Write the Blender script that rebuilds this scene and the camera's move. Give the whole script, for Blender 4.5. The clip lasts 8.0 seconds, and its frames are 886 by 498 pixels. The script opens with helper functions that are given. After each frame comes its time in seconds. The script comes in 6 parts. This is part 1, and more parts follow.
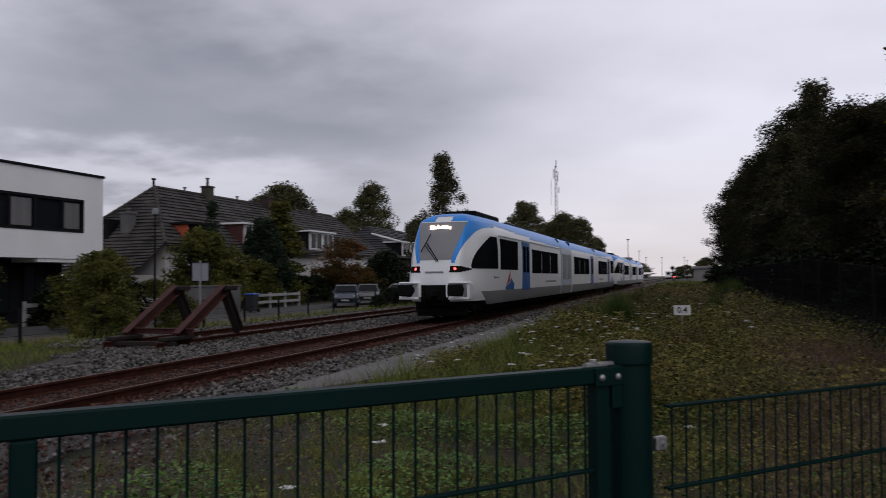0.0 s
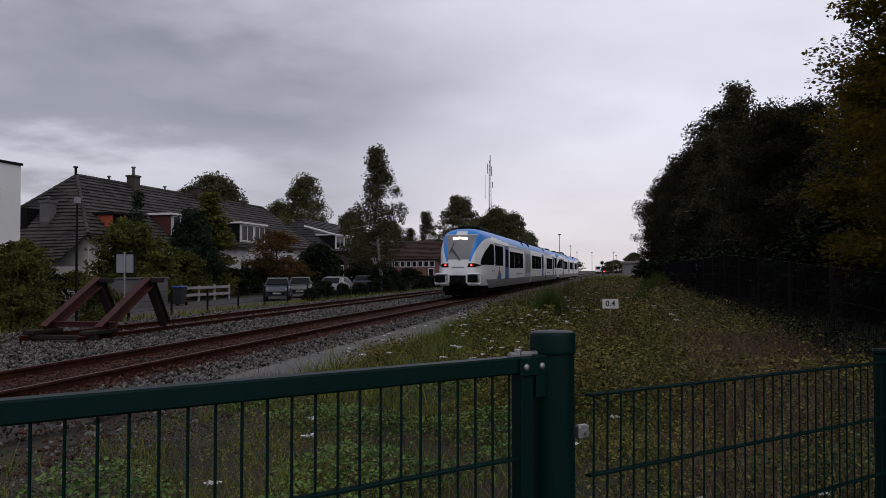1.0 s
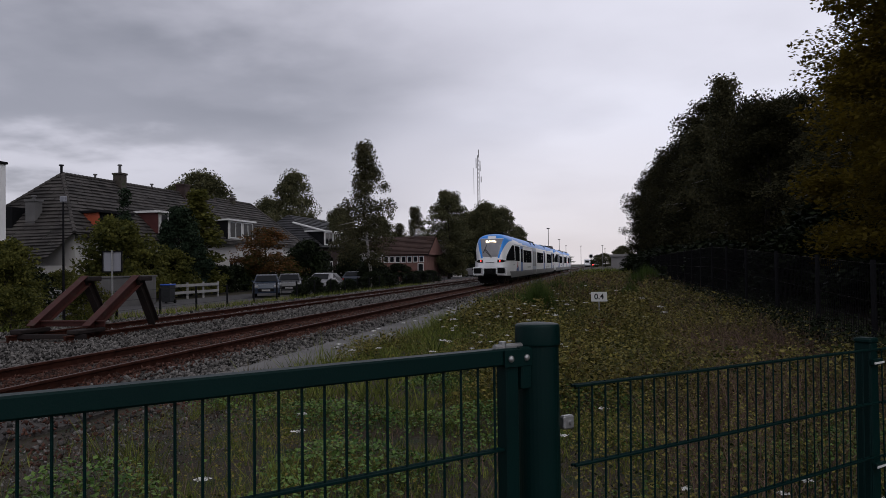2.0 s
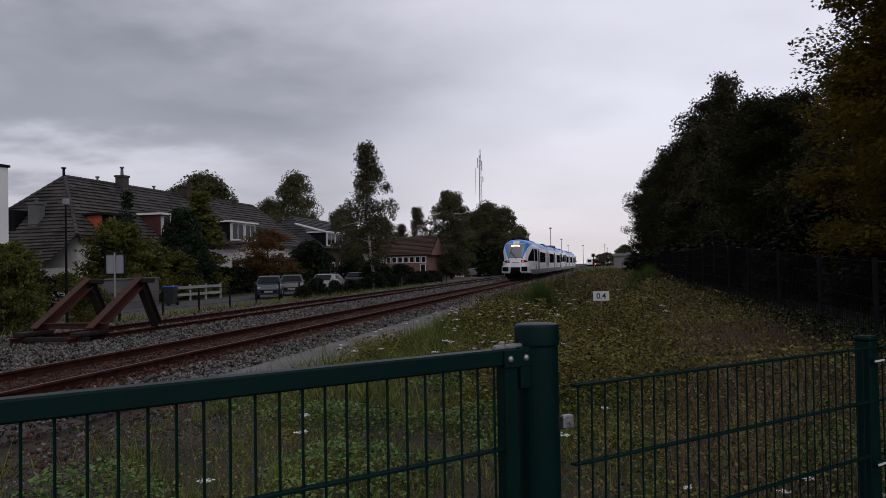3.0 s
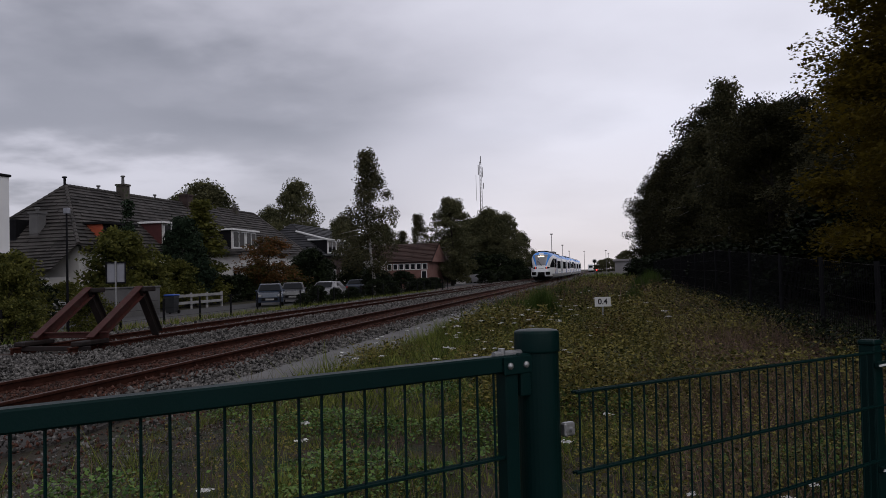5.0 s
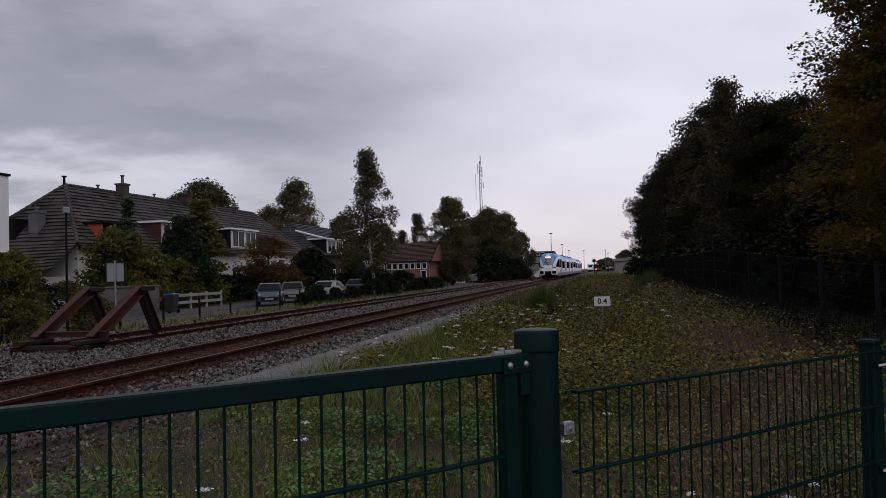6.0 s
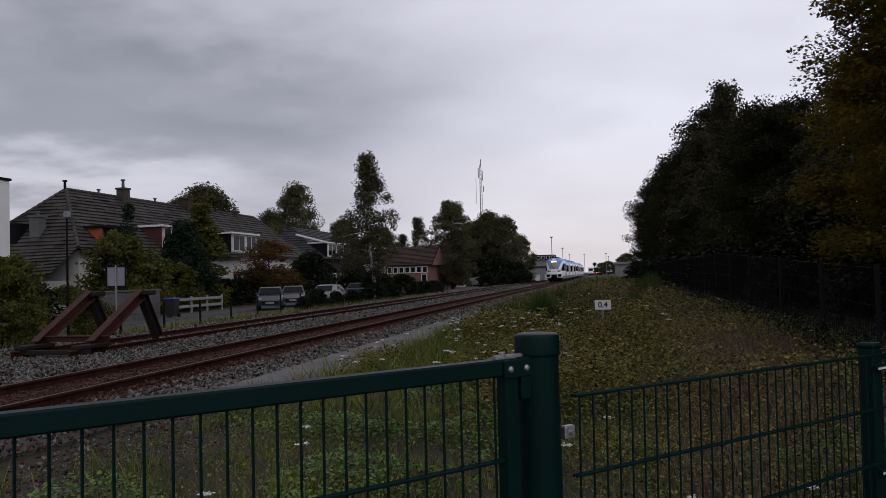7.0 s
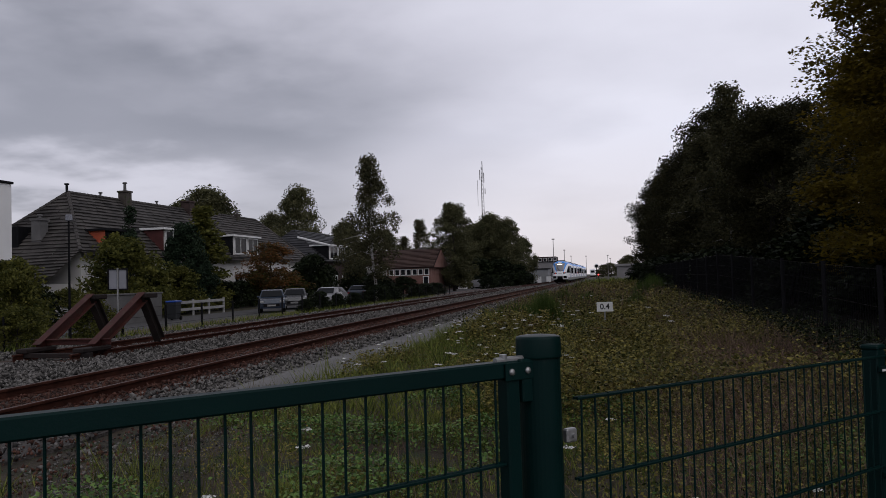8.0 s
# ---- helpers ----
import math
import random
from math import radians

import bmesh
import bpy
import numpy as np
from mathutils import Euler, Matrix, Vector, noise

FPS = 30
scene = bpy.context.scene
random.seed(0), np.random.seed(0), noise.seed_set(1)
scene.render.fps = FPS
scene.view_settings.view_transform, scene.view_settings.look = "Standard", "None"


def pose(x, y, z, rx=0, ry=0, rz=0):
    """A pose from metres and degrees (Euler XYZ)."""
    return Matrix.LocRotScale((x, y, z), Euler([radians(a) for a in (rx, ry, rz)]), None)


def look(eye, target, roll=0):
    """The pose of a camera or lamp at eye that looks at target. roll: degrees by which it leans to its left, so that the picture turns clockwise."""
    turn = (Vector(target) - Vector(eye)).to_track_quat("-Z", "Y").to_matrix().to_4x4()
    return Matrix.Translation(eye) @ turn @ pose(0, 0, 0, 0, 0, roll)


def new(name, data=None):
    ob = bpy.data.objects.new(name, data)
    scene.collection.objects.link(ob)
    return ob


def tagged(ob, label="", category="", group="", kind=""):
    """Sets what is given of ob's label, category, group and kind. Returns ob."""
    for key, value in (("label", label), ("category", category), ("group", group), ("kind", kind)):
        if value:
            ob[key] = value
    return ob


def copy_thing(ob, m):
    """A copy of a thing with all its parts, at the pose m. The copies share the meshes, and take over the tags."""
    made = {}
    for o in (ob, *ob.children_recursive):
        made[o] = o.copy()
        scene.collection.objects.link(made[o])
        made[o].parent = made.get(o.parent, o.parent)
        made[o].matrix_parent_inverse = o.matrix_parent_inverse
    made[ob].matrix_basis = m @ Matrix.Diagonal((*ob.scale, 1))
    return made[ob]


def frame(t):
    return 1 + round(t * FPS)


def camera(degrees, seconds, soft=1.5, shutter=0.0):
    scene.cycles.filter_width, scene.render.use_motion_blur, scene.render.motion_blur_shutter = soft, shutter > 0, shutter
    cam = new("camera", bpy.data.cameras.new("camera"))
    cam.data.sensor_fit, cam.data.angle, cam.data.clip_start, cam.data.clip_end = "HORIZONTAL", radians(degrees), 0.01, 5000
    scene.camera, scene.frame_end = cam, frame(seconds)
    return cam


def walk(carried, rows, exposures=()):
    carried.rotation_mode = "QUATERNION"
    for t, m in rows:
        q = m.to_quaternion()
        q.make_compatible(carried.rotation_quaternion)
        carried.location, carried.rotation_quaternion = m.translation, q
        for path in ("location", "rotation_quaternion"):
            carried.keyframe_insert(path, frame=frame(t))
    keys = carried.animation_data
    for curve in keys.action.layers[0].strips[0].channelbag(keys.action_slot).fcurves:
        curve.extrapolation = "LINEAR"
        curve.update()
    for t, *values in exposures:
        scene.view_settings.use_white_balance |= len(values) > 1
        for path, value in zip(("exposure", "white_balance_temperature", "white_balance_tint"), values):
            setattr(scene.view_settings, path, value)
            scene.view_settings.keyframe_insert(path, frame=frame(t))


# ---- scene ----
cam = camera(60.0, 8.0, soft=0.8, shutter=0.4)
# seconds, yaw, pitch, roll, and the small drift of the hand in metres
PATH = [
    (0.0, 18.08, 2.16, 0.54, -0.040, -0.016, 1.512),
    (0.5, 13.90, 2.16, 0.33, -0.030, -0.020, 1.507),
    (1.0, 13.15, 1.65, 0.24, -0.025, -0.001, 1.503),
    (1.5, 12.45, 1.29, 0.58, -0.018, -0.006, 1.499),
    (3.0, 12.54, 1.29, 1.21, -0.001, -0.023, 1.502),
    (3.5, 12.44, 1.54, 1.23, 0.000, -0.020, 1.501),
    (4.0, 12.73, 1.77, 1.62, 0.001, -0.014, 1.501),
    (4.5, 12.67, 1.81, 1.60, 0.001, -0.002, 1.500),
    (6.0, 12.60, 1.75, 1.55, 0.000, 0.002, 1.500),
    (6.5, 12.60, 2.00, 1.50, 0.000, 0.000, 1.500),
    (7.0, 12.64, 2.03, 1.64, 0.002, -0.010, 1.502),
    (7.5, 12.72, 2.23, 1.77, 0.001, 0.005, 1.501),
    (8.0, 12.77, 2.20, 1.77, 0.002, 0.005, 1.501),
]
walk(cam, [(t, pose(x, y, z, 90 + p, r, w)) for t, w, p, r, x, y, z in PATH])


# ---- sky and light ----
def build_sky():
    world = bpy.data.worlds.new("overcast_sky")
    scene.world = world
    world.use_nodes = True
    nt = world.node_tree
    nt.nodes.clear()
    N, L = nt.nodes.new, nt.links.new
    out, bg = N("ShaderNodeOutputWorld"), N("ShaderNodeBackground")
    sky = N("ShaderNodeTexSky")
    sky.sky_type = "NISHITA"
    sky.sun_disc = False
    sky.sun_elevation, sky.sun_rotation = radians(50), radians(131)
    tc = N("ShaderNodeTexCoord")
    sep = N("ShaderNodeSeparateXYZ")
    L(tc.outputs["Generated"], sep.inputs[0])
    # clouds lie on a flat layer: direction over height
    up = N("ShaderNodeMath"); up.operation = "ADD"; up.inputs[1].default_value = 0.16
    mx = N("ShaderNodeMath"); mx.operation = "MAXIMUM"; mx.inputs[1].default_value = 0.0
    L(sep.outputs["Z"], mx.inputs[0]); L(mx.outputs[0], up.inputs[0])
    dx = N("ShaderNodeMath"); dx.operation = "DIVIDE"
    dy = N("ShaderNodeMath"); dy.operation = "DIVIDE"
    L(sep.outputs["X"], dx.inputs[0]); L(up.outputs[0], dx.inputs[1])
    L(sep.outputs["Y"], dy.inputs[0]); L(up.outputs[0], dy.inputs[1])
    comb = N("ShaderNodeCombineXYZ")
    L(dx.outputs[0], comb.inputs["X"]); L(dy.outputs[0], comb.inputs["Y"])
    mp = N("ShaderNodeMapping")
    mp.inputs["Location"].default_value = SKY_SHIFT
    mp.inputs["Rotation"].default_value = (0, 0, radians(SKY_TURN))
    mp.inputs["Scale"].default_value = SKY_SCALE
    L(comb.outputs[0], mp.inputs["Vector"])
    big = N("ShaderNodeTexNoise")
    big.inputs["Scale"].default_value, big.inputs["Detail"].default_value, big.inputs["Roughness"].default_value = 0.42, 2.5, 0.45
    big.inputs["Distortion"].default_value = 0.3
    L(mp.outputs[0], big.inputs["Vector"])
    small = N("ShaderNodeTexNoise")
    small.inputs["Scale"].default_value, small.inputs["Detail"].default_value, small.inputs["Roughness"].default_value = 1.5, 5, 0.5
    L(mp.outputs[0], small.inputs["Vector"])
    mixn = N("ShaderNodeMath"); mixn.operation = "MULTIPLY_ADD"; mixn.inputs[1].default_value = 0.26
    L(small.outputs["Fac"], mixn.inputs[0]); L(big.outputs["Fac"], mixn.inputs[2])
    ramp = N("ShaderNodeValToRGB")
    els = ramp.color_ramp.elements
    els[0].position, els[0].color = 0.24, (0.215, 0.222, 0.268, 1)
    els[1].position, els[1].color = 0.70, (0.78, 0.775, 0.88, 1)
    mid = els.new(0.49); mid.color = (0.56, 0.555, 0.64, 1)
    # brighter to the right, where the cloud thins
    side = N("ShaderNodeMath"); side.operation = "MULTIPLY_ADD"; side.inputs[1].default_value = 0.17
    L(sep.outputs["X"], side.inputs[0]); L(mixn.outputs[0], side.inputs[2])
    # a dark bank of cloud in the west
    wob = N("ShaderNodeMath"); wob.operation = "MULTIPLY_ADD"; wob.inputs[1].default_value = 0.30
    L(small.outputs["Fac"], wob.inputs[0]); L(sep.outputs["Z"], wob.inputs[2])
    def ease(src, a, b, c, d):
        r = N("ShaderNodeMapRange"); r.interpolation_type = "SMOOTHSTEP"
        for key, v in zip(("From Min", "From Max", "To Min", "To Max"), (a, b, c, d)):
            r.inputs[key].default_value = v
        L(src, r.inputs["Value"])
        return r.outputs[0]
    def times(a, b):
        r = N("ShaderNodeMath"); r.operation = "MULTIPLY"
        L(a, r.inputs[0]); L(b, r.inputs[1])
        return r.outputs[0]
    bank = times(times(ease(wob.outputs[0], 0.22, 0.36, 0, 1), ease(wob.outputs[0], 0.40, 0.54, 1, 0.25)), ease(sep.outputs["X"], -0.46, -0.05, 1, 0))
    # a bright gap under the bank
    gap = times(times(ease(wob.outputs[0], 0.20, 0.25, 0, 1), ease(wob.outputs[0], 0.26, 0.32, 1, 0)), ease(sep.outputs["X"], -0.62, -0.35, 1, 0))
    less = N("ShaderNodeMath"); less.operation = "MULTIPLY_ADD"; less.inputs[1].default_value = -0.19
    L(bank, less.inputs[0]); L(side.outputs[0], less.inputs[2])
    lift = N("ShaderNodeMath"); lift.operation = "MULTIPLY_ADD"; lift.inputs[1].default_value = 0.16
    L(gap, lift.inputs[0]); L(less.outputs[0], lift.inputs[2])
    # the low cloud in the west is a little duller
    low = N("ShaderNodeMath"); low.operation = "MULTIPLY_ADD"; low.inputs[1].default_value = -0.09
    L(times(ease(sep.outputs["Z"], 0.15, 0.25, 1, 0), ease(sep.outputs["X"], -0.42, -0.10, 1, 0)), low.inputs[0]); L(lift.outputs[0], low.inputs[2])
    L(low.outputs[0], ramp.inputs["Fac"])
    # a paler, slightly warm band of thin cloud near the horizon
    hz = N("ShaderNodeMapRange")
    hz.inputs["From Min"].default_value, hz.inputs["From Max"].default_value = 0.0, 0.18
    hz.inputs["To Min"].default_value, hz.inputs["To Max"].default_value = 0.85, 0.0
    L(sep.outputs["Z"], hz.inputs["Value"])
    hmix = N("ShaderNodeMix"); hmix.data_type = "RGBA"
    L(times(hz.outputs[0], ease(sep.outputs["X"], -0.42, -0.06, 0.25, 1.0)), hmix.inputs["Factor"])
    L(ramp.outputs["Color"], hmix.inputs["A"])
    hmix.inputs["B"].default_value = (0.72, 0.655, 0.67, 1)
    # the clear sky above the cloud adds little
    dim = N("ShaderNodeMix"); dim.data_type = "RGBA"; dim.blend_type = "ADD"; dim.inputs["Factor"].default_value = 1.0
    thin = N("ShaderNodeVectorMath"); thin.operation = "SCALE"; thin.inputs["Scale"].default_value = 0.006
    L(sky.outputs[0], thin.inputs[0])
    L(hmix.outputs["Result"], dim.inputs["A"]); L(thin.outputs[0], dim.inputs["B"])
    L(dim.outputs["Result"], bg.inputs["Color"])
    # the unseen sky overhead is dimmed to darken what it lights
    overhead_dim = N("ShaderNodeMapRange"); overhead_dim.interpolation_type = "SMOOTHSTEP"
    overhead_dim.inputs["From Min"].default_value, overhead_dim.inputs["From Max"].default_value = 0.36, 0.75
    overhead_dim.inputs["To Min"].default_value, overhead_dim.inputs["To Max"].default_value = 1.0, 0.50
    L(sep.outputs["Z"], overhead_dim.inputs["Value"])
    L(overhead_dim.outputs[0], bg.inputs["Strength"])
    L(bg.outputs[0], out.inputs[0])


SKY_SHIFT, SKY_TURN, SKY_SCALE = (0.0, 0.0, 0.0), 0.0, (1.0, 1.0, 1.0)
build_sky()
sun_data = bpy.data.lights.new("sun", "SUN")
sun_data.energy, sun_data.angle, sun_data.color = 0.5, radians(40), (1.0, 0.96, 0.92)
sun = new("sun", sun_data)
sun.matrix_basis = look((35, -30, 55), (0, 0, 0))
scene.view_settings.exposure = 0.0


# ---- materials ----
def mat(name, c1, c2, scale=3.0, rough=0.7, metal=0.0, bump=0.25, fine=40.0, island=0.0, obrand=0.0, rust=None, streak=None,
        spec=0.4, depth=0.01):
    m = bpy.data.materials.new(name)
    m.use_nodes = True
    nt = m.node_tree
    N, L = nt.nodes.new, nt.links.new
    b = nt.nodes["Principled BSDF"]
    b.inputs["Roughness"].default_value, b.inputs["Metallic"].default_value = rough, metal
    b.inputs["Specular IOR Level"].default_value = spec
    tc = N("ShaderNodeTexCoord")
    vec = tc.outputs["Object"]
    if streak:
        mp = N("ShaderNodeMapping"); mp.inputs["Scale"].default_value = streak
        L(vec, mp.inputs["Vector"]); vec = mp.outputs[0]
    n1, n2 = N("ShaderNodeTexNoise"), N("ShaderNodeTexNoise")
    n1.inputs["Scale"].default_value, n1.inputs["Detail"].default_value = scale, 4
    n2.inputs["Scale"].default_value, n2.inputs["Detail"].default_value = fine, 3
    L(vec, n1.inputs["Vector"]); L(vec, n2.inputs["Vector"])
    f = N("ShaderNodeMath"); f.operation = "MULTIPLY_ADD"; f.inputs[1].default_value = 0.45
    L(n2.outputs["Fac"], f.inputs[0])
    g = N("ShaderNodeMath"); g.operation = "MULTIPLY_ADD"; g.inputs[1].default_value = 1.6; g.inputs[2].default_value = -0.52
    L(n1.outputs["Fac"], g.inputs[0]); L(g.outputs[0], f.inputs[2])
    fac = f.outputs[0]
    if island or obrand:
        src = N("ShaderNodeNewGeometry").outputs["Random Per Island"] if island else N("ShaderNodeObjectInfo").outputs["Random"]
        h = N("ShaderNodeMath"); h.operation = "MULTIPLY_ADD"; h.inputs[1].default_value = 2 * (island or obrand)
        k = N("ShaderNodeMath"); k.operation = "SUBTRACT"; k.inputs[1].default_value = island or obrand
        L(src, h.inputs[0]); L(fac, h.inputs[2]); L(h.outputs[0], k.inputs[0]); fac = k.outputs[0]
    mix = N("ShaderNodeMix"); mix.data_type = "RGBA"
    L(fac, mix.inputs["Factor"])
    mix.inputs["A"].default_value, mix.inputs["B"].default_value = (*c1, 1), (*c2, 1)
    col = mix.outputs["Result"]
    if rust:
        n3 = N("ShaderNodeTexNoise"); n3.inputs["Scale"].default_value, n3.inputs["Detail"].default_value = rust[1], 6
        L(vec, n3.inputs["Vector"])
        r = N("ShaderNodeMapRange"); r.inputs["From Min"].default_value, r.inputs["From Max"].default_value = rust[2], rust[2] + 0.1
        L(n3.outputs["Fac"], r.inputs["Value"])
        mr = N("ShaderNodeMix"); mr.data_type = "RGBA"
        L(r.outputs[0], mr.inputs["Factor"]); L(col, mr.inputs["A"]); mr.inputs["B"].default_value = (*rust[0], 1)
        col = mr.outputs["Result"]
    L(col, b.inputs["Base Color"])
    if bump:
        bp = N("ShaderNodeBump"); bp.inputs["Strength"].default_value, bp.inputs["Distance"].default_value = bump, depth
        L(n2.outputs["Fac"], bp.inputs["Height"]); L(bp.outputs[0], b.inputs["Normal"])
    return m


def glow(name, colour, power):
    m = bpy.data.materials.new(name)
    m.use_nodes = True
    b = m.node_tree.nodes["Principled BSDF"]
    b.inputs["Base Color"].default_value = (*colour, 1)
    b.inputs["Emission Color"].default_value, b.inputs["Emission Strength"].default_value = (*colour, 1), power
    return m


